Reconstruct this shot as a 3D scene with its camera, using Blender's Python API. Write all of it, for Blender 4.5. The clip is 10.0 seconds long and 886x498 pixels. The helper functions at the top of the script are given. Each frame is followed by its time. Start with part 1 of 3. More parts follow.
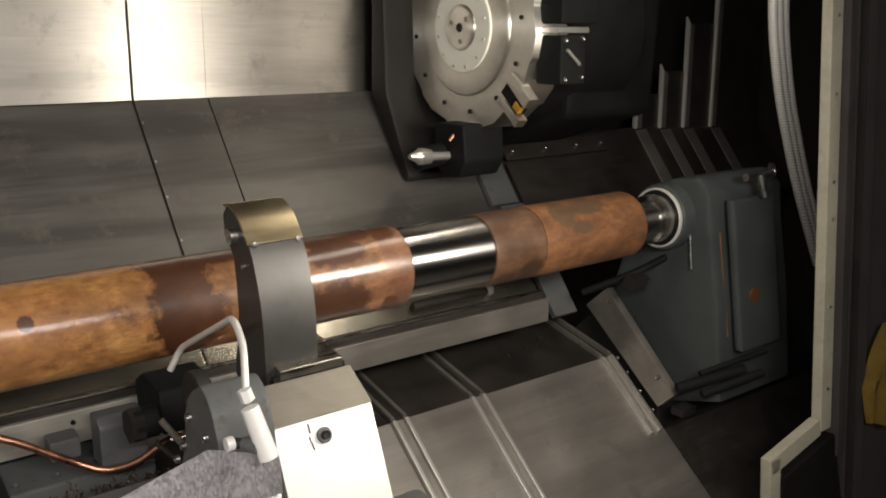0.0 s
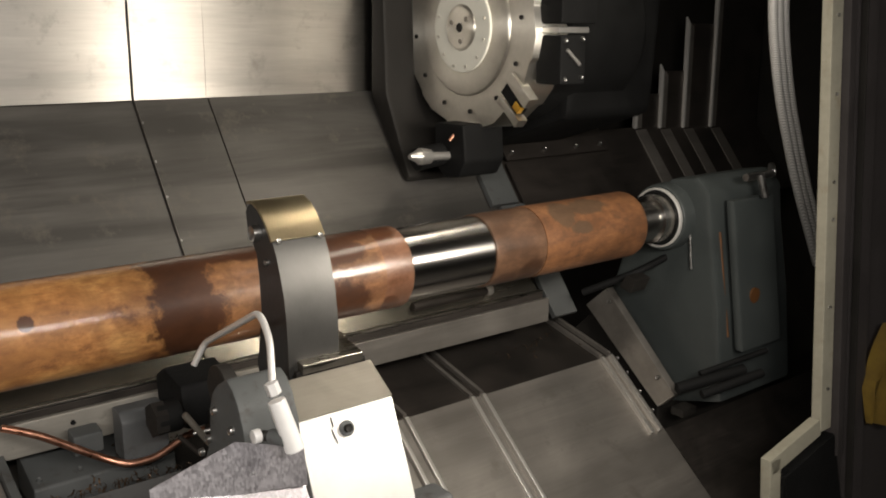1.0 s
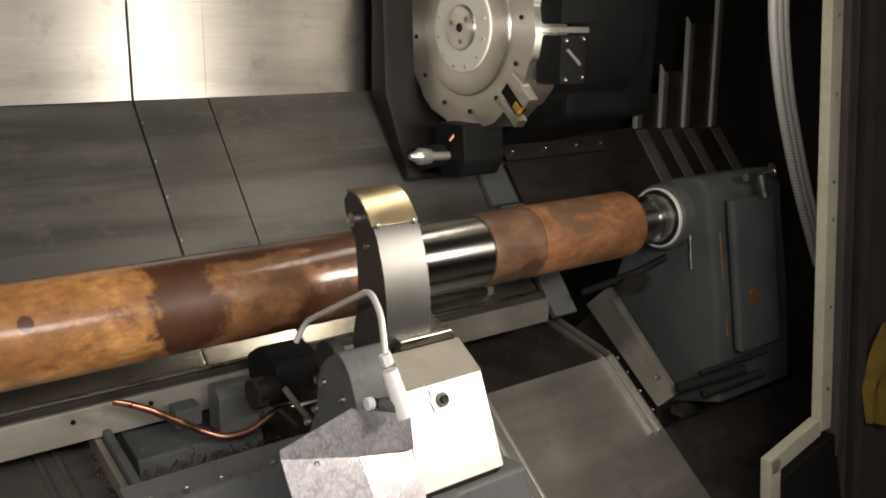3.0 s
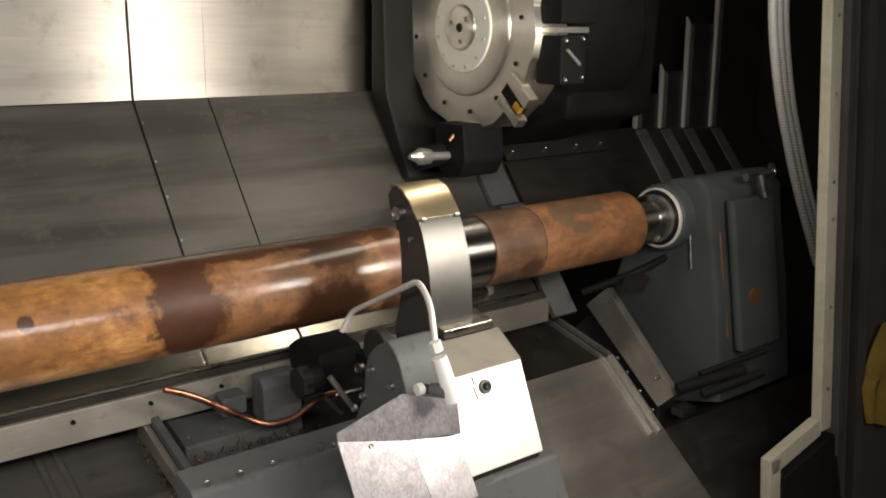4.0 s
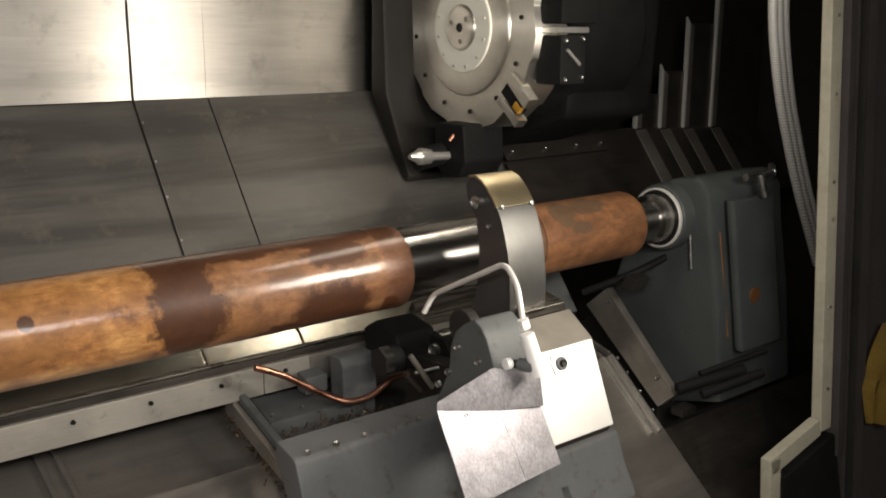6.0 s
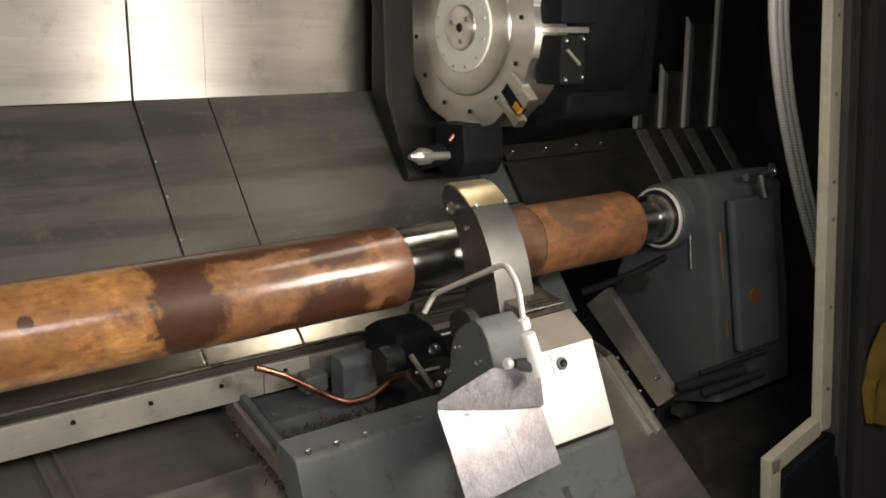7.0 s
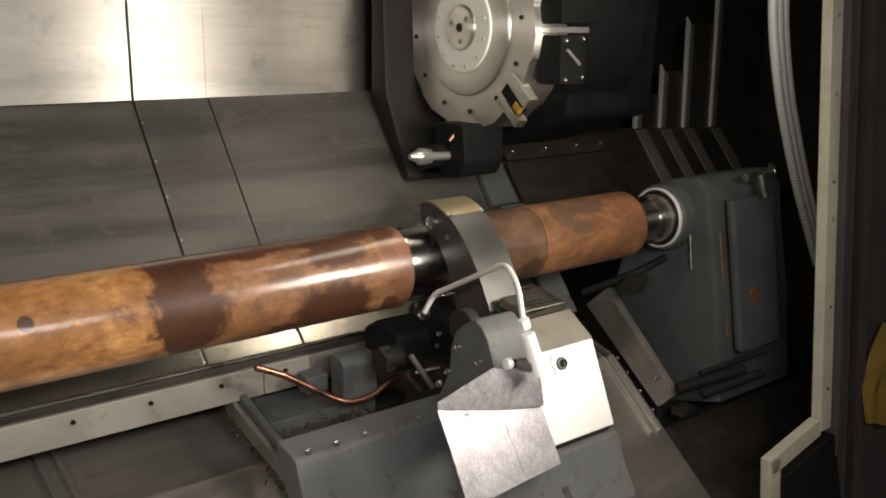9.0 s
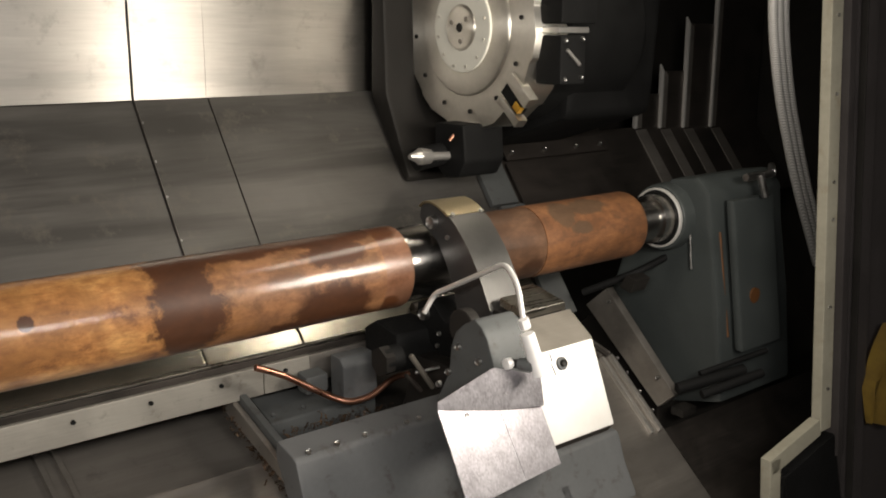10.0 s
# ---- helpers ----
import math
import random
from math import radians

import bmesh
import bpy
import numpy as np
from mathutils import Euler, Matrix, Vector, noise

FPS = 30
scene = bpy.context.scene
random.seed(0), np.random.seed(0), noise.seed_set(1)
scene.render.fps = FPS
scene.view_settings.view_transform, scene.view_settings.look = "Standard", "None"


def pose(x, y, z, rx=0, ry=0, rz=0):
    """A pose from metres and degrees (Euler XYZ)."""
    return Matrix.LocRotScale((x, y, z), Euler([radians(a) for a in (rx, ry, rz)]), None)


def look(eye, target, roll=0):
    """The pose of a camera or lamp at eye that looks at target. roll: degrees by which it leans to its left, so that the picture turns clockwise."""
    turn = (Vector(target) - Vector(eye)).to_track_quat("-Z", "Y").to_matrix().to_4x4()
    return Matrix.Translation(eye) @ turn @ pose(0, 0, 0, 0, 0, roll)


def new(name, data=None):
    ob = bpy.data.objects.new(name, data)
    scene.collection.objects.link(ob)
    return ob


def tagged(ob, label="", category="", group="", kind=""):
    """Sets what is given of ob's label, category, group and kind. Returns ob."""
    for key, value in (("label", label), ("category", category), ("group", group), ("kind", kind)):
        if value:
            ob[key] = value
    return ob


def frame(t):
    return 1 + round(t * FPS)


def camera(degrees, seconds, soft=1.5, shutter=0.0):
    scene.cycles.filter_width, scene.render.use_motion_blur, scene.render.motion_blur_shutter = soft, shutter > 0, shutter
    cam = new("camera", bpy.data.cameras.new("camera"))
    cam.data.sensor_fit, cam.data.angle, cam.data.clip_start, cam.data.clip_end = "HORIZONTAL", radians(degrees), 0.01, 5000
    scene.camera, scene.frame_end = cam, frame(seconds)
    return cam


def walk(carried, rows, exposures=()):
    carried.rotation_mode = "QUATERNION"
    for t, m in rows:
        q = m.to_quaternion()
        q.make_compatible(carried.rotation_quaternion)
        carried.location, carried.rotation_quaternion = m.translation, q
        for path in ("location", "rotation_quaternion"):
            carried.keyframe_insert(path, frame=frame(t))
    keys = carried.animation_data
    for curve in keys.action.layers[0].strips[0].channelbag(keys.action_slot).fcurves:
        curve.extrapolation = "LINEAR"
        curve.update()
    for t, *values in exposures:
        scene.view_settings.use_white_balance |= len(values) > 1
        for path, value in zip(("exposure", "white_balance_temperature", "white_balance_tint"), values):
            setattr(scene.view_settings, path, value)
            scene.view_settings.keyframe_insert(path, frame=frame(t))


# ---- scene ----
# ---------------------------------------------------------------- camera
EYE = Vector((0.0, -1.764, 1.691))
AXES = Matrix(((0.789872, 0.139235, -0.597257), (-0.613272, 0.179330, -0.769245), (0.0, 0.973886, 0.227037)))
STAND = Matrix.Translation(EYE) @ AXES.to_4x4()
cam = camera(52.21, 10.0, soft=1.9)
walk(cam, [(0.0, STAND), (10.0, STAND)], exposures=[(0.0, 0.0, 6500, 10), (10.0, 0.0, 6500, 10)])

# ---------------------------------------------------------------- light
world = bpy.data.worlds.new("hall")
scene.world = world
world.use_nodes = True
world.node_tree.nodes["Background"].inputs[0].default_value = (1.0, 0.93, 0.84, 1)
world.node_tree.nodes["Background"].inputs[1].default_value = 0.085


def area(name, eye, target, sx, sy, watts, colour):
    lamp = bpy.data.lights.new(name, "AREA")
    lamp.shape, lamp.size, lamp.size_y, lamp.energy, lamp.color = "RECTANGLE", sx, sy, watts, colour
    ob = new(name, lamp)
    ob.matrix_world = look(eye, target)
    return ob


# the work light that stands outside the open door, and the tube under the roof of the machine
door_light = area("door_light", (1.64, -1.14, 1.56), (0.80, 0.4, 1.2), 0.36, 0.30, 12, (1.0, 0.92, 0.80))
door_light.data.spread = radians(150)
roof_light = area("roof_light", (1.75, -0.24, 2.36), (1.6, -0.1, 1.0), 0.95, 0.07, 5.0, (1.0, 0.90, 0.74))

# a long tube of the hall, over and behind the place from which one looks in
hall_light = area("hall_light", (-0.15, -2.05, 2.02), (0.35, 0.0, 1.3), 2.6, 0.08, 51, (1.0, 0.94, 0.865))

# ---------------------------------------------------------------- materials


def rgb(c):
    return (*c, 1.0)


class Nodes:
    def __init__(self, name):
        self.mat = bpy.data.materials.new(name)
        self.mat.use_nodes = True
        self.tree = self.mat.node_tree
        self.bsdf = self.tree.nodes["Principled BSDF"]

    def add(self, kind, **sets):
        n = self.tree.nodes.new(kind)
        for k, v in sets.items():
            n.inputs[k].default_value = v
        return n

    def link(self, a, b):
        self.tree.links.new(a, b)

    def ramp(self, fac, stops):
        n = self.tree.nodes.new("ShaderNodeValToRGB")
        el = n.color_ramp.elements
        while len(el) < len(stops):
            el.new(0.5)
        for e, (p, c) in zip(el, stops):
            e.position, e.color = p, rgb(c) if len(c) == 3 else c
        self.link(fac, n.inputs[0])
        return n.outputs[0]

    def mix(self, fac, a, b, blend="MIX"):
        n = self.tree.nodes.new("ShaderNodeMix")
        n.data_type, n.blend_type = "RGBA", blend
        for sock, v in ((n.inputs[0], fac), (n.inputs[6], a), (n.inputs[7], b)):
            if hasattr(v, "links"):
                self.link(v, sock)
            else:
                sock.default_value = v if isinstance(v, float) else rgb(v)
        return n.outputs[2]

    def coords(self, scale=(1, 1, 1)):
        c = self.tree.nodes.new("ShaderNodeTexCoord")
        m = self.tree.nodes.new("ShaderNodeMapping")
        m.inputs["Scale"].default_value = scale
        self.link(c.outputs["Object"], m.inputs[0])
        return m.outputs[0]

    def noise(self, scale, detail=4, stretch=(1, 1, 1), rough=0.55, warp=0.0):
        n = self.add("ShaderNodeTexNoise", Scale=scale, Detail=detail, Roughness=rough, Distortion=warp)
        self.link(self.coords(stretch), n.inputs["Vector"])
        return n.outputs[0]

    def bump(self, height, strength, distance):
        n = self.add("ShaderNodeBump", Strength=strength, Distance=distance)
        self.link(height, n.inputs["Height"])
        self.link(n.outputs[0], self.bsdf.inputs["Normal"])


def surface(name, base, dark, rough, metal=0.0, grain=40, big=4, stretch=(1, 1, 1), bump=0.15, spread=0.12, dirt=None, bands=0.0):
    """Two scales of variation: broad stains and fine grain, in colour, gloss and relief."""
    m = Nodes(name)
    wide, fine = m.noise(big, 5, warp=0.6), m.noise(grain, 6, stretch)
    col = m.mix(m.ramp(wide, [(0.36, (0, 0, 0)), (0.64, (1, 1, 1))]), dark, base)
    col = m.mix(0.35, col, m.ramp(fine, [(0.3, dark), (0.7, base)]))
    if bands:
        # soft drawn-out streaks left by rollers, wipers and coolant
        soft = m.noise(2.6, 5, (0.22, 2.4, 2.4), 0.6, 0.3)
        col = m.mix(m.ramp(soft, [(0.40, (bands,) * 3), (0.56, (0.0,) * 3)]), col, [c * 0.45 for c in dark])
    if dirt:
        spots = m.ramp(m.noise(big * 3.1, 8, rough=0.7), [(0.56, (0, 0, 0)), (0.72, (1, 1, 1))])
        col = m.mix(spots, col, dirt)
    m.link(col, m.bsdf.inputs["Base Color"])
    lo, hi = max(0.03, rough - spread), min(1.0, rough + spread)
    both = m.mix(0.5, wide, fine)
    m.link(m.ramp(both, [(0.3, (lo,) * 3), (0.7, (hi,) * 3)]), m.bsdf.inputs["Roughness"])
    m.bsdf.inputs["Metallic"].default_value = metal
    if bump:
        m.bump(fine, bump, 0.002)
    return m.mat


def bar_skin(name, light, mid, deep, wet, blots=(), gloss=(0.2, 0.45), coat=0.2, ruddy=None):
    """Scaled, oiled steel of a forged bar: rust in clouds, with dark oil stains of a given place."""
    m = Nodes(name)
    cloud = m.noise(13, 8, (0.8, 1.1, 1.1), 0.7, 0.15)
    patch = m.noise(6.5, 7, (1, 1, 1), 0.6, 0.2)
    fine = m.noise(75, 8, (0.3, 1, 1), 0.7)
    col = m.ramp(cloud, [(0.34, deep), (0.47, mid), (0.60, light)])
    col = m.mix(m.ramp(patch, [(0.42, (0.8,) * 3), (0.54, (0.0,) * 3)]), col, [c * 0.62 for c in mid])
    col = m.mix(m.ramp(fine, [(0.45, (0.0,) * 3), (0.72, (0.6,) * 3)]), col, deep)
    if ruddy:
        # further along the bar the scale is thinner and its rust more red
        sep = m.tree.nodes.new("ShaderNodeSeparateXYZ")
        m.link(m.coords(), sep.inputs[0])
        wave = m.tree.nodes.new("ShaderNodeMath")
        wave.operation = "MULTIPLY_ADD"
        m.link(patch, wave.inputs[0])
        wave.inputs[1].default_value = 0.35
        m.link(sep.outputs[0], wave.inputs[2])
        red = m.mix(m.ramp(fine, [(0.3, (0, 0, 0)), (0.7, (1, 1, 1))]), ruddy, [c * 0.72 for c in ruddy])
        red = m.mix(m.ramp(cloud, [(0.40, (0.9,) * 3), (0.56, (0.0,) * 3)]), red, [c * 0.48 for c in ruddy])
        red = m.mix(m.ramp(m.noise(9, 8, (1, 1, 1), 0.65, 0.3), [(0.50, (0, 0, 0)), (0.58, (0.75,) * 3)]), red, [c * 0.30 for c in ruddy])
        col = m.mix(m.ramp(wave.outputs[0], [(0.80, (0, 0, 0)), (0.96, (0.85,) * 3)]), col, red)
    pits = m.ramp(m.noise(17, 3, (1, 1, 1), 0.4), [(0.66, (0, 0, 0)), (0.72, (1, 1, 1))])
    col = m.mix(pits, col, m.mix(0.5, col, deep))
    total = None
    warp = m.add("ShaderNodeTexNoise", Scale=19.0, Detail=8.0, Roughness=0.68)
    m.link(m.coords(), warp.inputs["Vector"])
    for (x, y, z), (sx, sy, sz) in blots:
        mp = m.tree.nodes.new("ShaderNodeMapping")
        mp.inputs["Location"].default_value = (-x / sx, -y / sy, -z / sz)
        mp.inputs["Scale"].default_value = (1 / sx, 1 / sy, 1 / sz)
        c = m.tree.nodes.new("ShaderNodeTexCoord")
        m.link(c.outputs["Object"], mp.inputs[0])
        ln = m.tree.nodes.new("ShaderNodeVectorMath")
        ln.operation = "LENGTH"
        m.link(mp.outputs[0], ln.inputs[0])
        ad = m.tree.nodes.new("ShaderNodeMath")
        ad.operation = "MULTIPLY_ADD"
        m.link(warp.outputs[0], ad.inputs[0])
        ad.inputs[1].default_value = 1.5
        m.link(ln.outputs["Value"], ad.inputs[2])
        one = m.ramp(ad.outputs[0], [(0.0, (1, 1, 1)), (1.0, (0, 0, 0))])
        el = one.node.color_ramp.elements
        # the stain ends sharply, where warped distance passes the rim
        el[0].position, el[1].position = 0.80, 0.92
        sc = m.tree.nodes.new("ShaderNodeMath")
        sc.operation = "MULTIPLY"
        m.link(ad.outputs[0], sc.inputs[0])
        sc.inputs[1].default_value = 0.5
        m.link(sc.outputs[0], one.node.inputs[0])
        total = one if total is None else m.mix(1.0, total, one, "LIGHTEN")
    rough = m.ramp(fine, [(0.3, (gloss[0],) * 3), (0.75, (gloss[1],) * 3)])
    if total is not None:
        col = m.mix(total, col, m.mix(m.ramp(cloud, [(0.3, (0, 0, 0)), (0.7, (1, 1, 1))]), wet, [c * 1.9 for c in wet]))
    m.link(col, m.bsdf.inputs["Base Color"])
    m.link(rough, m.bsdf.inputs["Roughness"])
    m.bsdf.inputs["Metallic"].default_value = 0.0
    m.bsdf.inputs["Coat Weight"].default_value = coat
    m.bsdf.inputs["Coat Roughness"].default_value = 0.11
    m.bump(m.mix(0.45, fine, m.noise(26, 4, (0.6, 1, 1), 0.6)), 0.32, 0.003)
    m.link(m.bsdf.inputs["Normal"].links[0].from_socket, m.bsdf.inputs["Coat Normal"])
    return m.mat


LONG, RINGS = (0.15, 3, 3), (6, 0.3, 0.3)
M = dict(
    sheet=surface("brushed_sheet", (0.60, 0.57, 0.525), (0.47, 0.445, 0.41), 0.33, 1.0, 60, 3, LONG, 0.05, 0.06, (0.36, 0.335, 0.305), 0.35),
    cover=surface("oiled_cover_sheet", (0.20, 0.189, 0.174), (0.145, 0.136, 0.125), 0.52, 0.7, 50, 3.0, LONG, 0.06, 0.10, (0.20, 0.18, 0.155), 0.6),
    lower=surface("lower_cover_sheet", (0.42, 0.388, 0.352), (0.31, 0.287, 0.26), 0.40, 0.75, 50, 4, LONG, 0.08, 0.10, (0.27, 0.248, 0.222), 0.35),
    shade=surface("dark_and_shaded_sheet", (0.10, 0.085, 0.075), (0.05, 0.045, 0.04), 0.45, 0.7, 40, 5, LONG, 0.15),
    way=surface("hardened_way_steel", (0.44, 0.41, 0.345), (0.36, 0.335, 0.28), 0.24, 0.95, 80, 4, LONG, 0.02, 0.06),
    face=surface("worn_rail_face", (0.54, 0.51, 0.45), (0.38, 0.355, 0.315), 0.38, 0.5, 80, 6, LONG, 0.06, 0.1, (0.20, 0.175, 0.14)),
    rail=surface("ground_rail_steel", (0.50, 0.47, 0.41), (0.34, 0.32, 0.28), 0.30, 1.0, 80, 6, LONG, 0.10, 0.1, (0.2, 0.17, 0.13)),
    turned=surface("turned_steel", (0.62, 0.60, 0.57), (0.52, 0.50, 0.48), 0.22, 1.0, 300, 5, RINGS, 0.015, 0.05),
    disc=surface("turret_steel", (0.80, 0.765, 0.69), (0.66, 0.63, 0.565), 0.38, 0.95, 70, 6, (1, 1, 1), 0.08, 0.08),
    ivory=surface("ivory_paint", (0.92, 0.90, 0.80), (0.86, 0.84, 0.74), 0.40, 0.0, 60, 8, (1, 1, 1), 0.05),
    cast=surface("dark_casting_paint", (0.025, 0.0225, 0.020), (0.016, 0.0145, 0.013), 0.55, 0.0, 90, 7, (1, 1, 1), 0.2),
    black=surface("black_oxide", (0.008, 0.008, 0.008), (0.005, 0.005, 0.005), 0.7, 0.0, 120, 9, (1, 1, 1), 0.3),
    armface=surface("black_arm_side", (0.045, 0.044, 0.043), (0.03, 0.029, 0.029), 0.42, 0.0, 120, 9, (1, 1, 1), 0.15),
    armskin=surface("milled_arm_steel", (0.135, 0.131, 0.125), (0.104, 0.101, 0.096), 0.43, 0.9, 150, 9, (5, 0.4, 0.4), 0.05, 0.05),
    brass=surface("brass_guard", (0.68, 0.58, 0.38), (0.56, 0.46, 0.29), 0.33, 1.0, 120, 12, (4, 0.5, 0.5), 0.12, 0.07),
    grey=surface("grey_machine_paint", (0.098, 0.102, 0.101), (0.075, 0.079, 0.079), 0.60, 0.0, 90, 8, (1, 1, 1), 0.12, 0.1, (0.05, 0.043, 0.038)),
    green=surface("green_grey_paint", (0.056, 0.064, 0.063), (0.042, 0.048, 0.048), 0.42, 0.0, 90, 6, (1, 1, 1), 0.2),
    saddle=surface("saddle_paint", (0.128, 0.131, 0.133), (0.094, 0.097, 0.099), 0.50, 0.0, 90, 5, (1, 1, 1), 0.12, 0.1, (0.045, 0.036, 0.030)),
    fitting=surface("white_fitting", (0.90, 0.89, 0.87), (0.84, 0.82, 0.80), 0.35, 0.1, 90, 9, (1, 1, 1), 0.02, 0.05),
    bright=surface("bright_box_metal", (0.90, 0.88, 0.85), (0.84, 0.82, 0.78), 0.50, 0.7, 90, 9, (1, 1, 1), 0.05, 0.05),
    lid=surface("dull_tan_steel", (0.30, 0.272, 0.232), (0.22, 0.20, 0.17), 0.45, 0.6, 90, 9, LONG, 0.06, 0.08),
    tubing=surface("stainless_tube", (0.70, 0.68, 0.64), (0.6, 0.58, 0.55), 0.36, 0.8, 90, 9, (1, 1, 1), 0.02, 0.05),
    satin=surface("satin_pipe", (0.80, 0.78, 0.74), (0.70, 0.68, 0.65), 0.42, 0.45, 90, 9, (1, 1, 1), 0.02, 0.05),
    bolt=surface("zinc_bolt", (0.55, 0.54, 0.52), (0.35, 0.34, 0.33), 0.35, 1.0, 200, 20, (1, 1, 1), 0.1),
    copper=surface("copper_tube", (0.82, 0.43, 0.30), (0.58, 0.27, 0.17), 0.36, 1.0, 90, 14, (1, 1, 1), 0.1),
    chips=surface("oily_steel_chips", (0.15, 0.09, 0.05), (0.04, 0.028, 0.02), 0.4, 0.7, 60, 30, (1, 1, 1), 0.2),
    cream=surface("cream_door_edge", (0.45, 0.425, 0.335), (0.32, 0.30, 0.235), 0.5, 0.0, 60, 5, (1, 1, 1), 0.1, 0.1, (0.32, 0.28, 0.20)),
    door=surface("dark_door_paint", (0.062, 0.055, 0.054), (0.044, 0.039, 0.038), 0.45, 0.0, 60, 5, (1, 1, 1), 0.1),
    yellow=surface("yellow_cloth", (0.34, 0.22, 0.035), (0.20, 0.12, 0.02), 0.8, 0.0, 60, 12, (1, 1, 1), 0.4),
    amber=surface("amber_insert", (0.75, 0.42, 0.05), (0.5, 0.25, 0.03), 0.4, 0.5, 80, 12, (1, 1, 1), 0.1),
    dull_orange=surface("faded_orange", (0.13, 0.05, 0.012), (0.07, 0.03, 0.010), 0.6, 0.0, 60, 20, (1, 1, 1), 0.1),
    braid=surface("braided_hose_steel", (0.88, 0.86, 0.82), (0.6, 0.59, 0.56), 0.45, 0.1, 300, 30, (1, 1, 1), 0.5),
    hall=surface("hall_plaster", (0.30, 0.28, 0.26), (0.22, 0.21, 0.2), 0.8, 0.0, 20, 0.6, (1, 1, 1), 0.1),
    floor=surface("hall_concrete", (0.22, 0.21, 0.20), (0.14, 0.13, 0.12), 0.7, 0.0, 20, 1.2, (1, 1, 1), 0.2),
)
for name in ("black", "cast", "door"):
    M[name].node_tree.nodes["Principled BSDF"].inputs["Specular IOR Level"].default_value = 0.22

M["bar_oiled"] = bar_skin("oiled_bar", (0.64, 0.335, 0.115), (0.46, 0.205, 0.066), (0.15, 0.058, 0.022), (0.050, 0.018, 0.007),
                          [((0.662, -0.10, 1.155), (0.078, 0.12, 0.115)), ((0.655, -0.035, 1.245), (0.075, 0.06, 0.045)),
                           ((0.80, -0.02, 1.252), (0.12, 0.05, 0.022)), ((1.00, -0.095, 1.103), (0.105, 0.08, 0.066)),
                           ((0.88, -0.06, 1.062), (0.07, 0.06, 0.028)), ((1.02, -0.07, 1.222), (0.085, 0.05, 0.027)),
                           ((1.02, -0.015, 1.250), (0.13, 0.05, 0.020)), ((0.356, -0.09, 1.193), (0.015, 0.03, 0.013))],
                          (0.44, 0.60), 0.75, (0.275, 0.125, 0.061))
M["bar_tan"] = bar_skin("tan_bar", (0.25, 0.124, 0.074), (0.195, 0.093, 0.054), (0.12, 0.05, 0.024), (0.06, 0.022, 0.009),
                        [((1.15, -0.10, 1.08), (0.035, 0.05, 0.030)), ((1.15, -0.03, 1.245), (0.05, 0.05, 0.02))], (0.28, 0.42), 0.5)
M["bar_brown"] = bar_skin("brown_bar", (0.150, 0.081, 0.046), (0.115, 0.059, 0.033), (0.06, 0.030, 0.016), (0.042, 0.020, 0.011),
                          [((1.60, -0.10, 1.09), (0.045, 0.06, 0.045)), ((1.52, -0.10, 1.075), (0.05, 0.06, 0.03))], (0.35, 0.55))
M["bar_end"] = bar_skin("rusty_bar_end", (0.245, 0.108, 0.044), (0.185, 0.080, 0.034), (0.085, 0.041, 0.021), (0.062, 0.035, 0.019),
                        [((1.735, -0.06, 1.225), (0.045, 0.06, 0.035)), ((1.83, -0.05, 1.235), (0.075, 0.05, 0.022)), ((1.78, -0.09, 1.19), (0.04, 0.04, 0.018))], (0.42, 0.65))


def spangle():
    """Galvanised sheet with its crystal pattern."""
    m = Nodes("galvanised_sheet")
    v = m.add("ShaderNodeTexVoronoi", Scale=300.0)
    m.link(m.coords((1, 1, 0.5)), v.inputs["Vector"])
    col = m.mix(0.5, m.ramp(v.outputs["Color"], [(0.2, (0.43, 0.41, 0.44)), (0.8, (0.68, 0.65, 0.69))]),
                m.ramp(m.noise(30, 6), [(0.38, (0.44, 0.42, 0.44)), (0.62, (0.62, 0.60, 0.63))]))
    m.link(col, m.bsdf.inputs["Base Color"])
    m.link(m.ramp(v.outputs["Color"], [(0.2, (0.31,) * 3), (0.8, (0.40,) * 3)]), m.bsdf.inputs["Roughness"])
    m.bsdf.inputs["Metallic"].default_value = 0.85
    m.bump(v.outputs["Distance"], 0.04, 0.001)
    return m.mat


M["zinc"] = spangle()


def braided(mat):
    """Crossed bright strands wound round a hose."""
    nt = mat.node_tree
    b = nt.nodes["Principled BSDF"]
    tc = nt.nodes.new("ShaderNodeTexCoord")
    w = nt.nodes.new("ShaderNodeTexWave")
    w.bands_direction = "DIAGONAL"
    w.inputs["Scale"].default_value = 130.0
    w.inputs["Distortion"].default_value = 1.5
    nt.links.new(tc.outputs["Object"], w.inputs["Vector"])
    r = nt.nodes.new("ShaderNodeValToRGB")
    r.color_ramp.elements[0].color = (0.30, 0.29, 0.28, 1)
    r.color_ramp.elements[1].color = (0.86, 0.84, 0.80, 1)
    nt.links.new(w.outputs["Fac"], r.inputs[0])
    nt.links.new(r.outputs[0], b.inputs["Base Color"])


braided(M["braid"])


def turned_rings(mat, rough, amount, axis="X"):
    """Tool or brush marks run round the given axis, so that lights draw out across them."""
    nt = mat.node_tree
    b = nt.nodes["Principled BSDF"]
    t = nt.nodes.new("ShaderNodeTangent")
    t.direction_type, t.axis = "RADIAL", axis
    nt.links.new(t.outputs[0], b.inputs["Tangent"])
    for l in list(b.inputs["Roughness"].links):
        nt.links.remove(l)
    b.inputs["Roughness"].default_value = rough
    b.inputs["Anisotropic"].default_value = amount
    b.inputs["Anisotropic Rotation"].default_value = 0.25


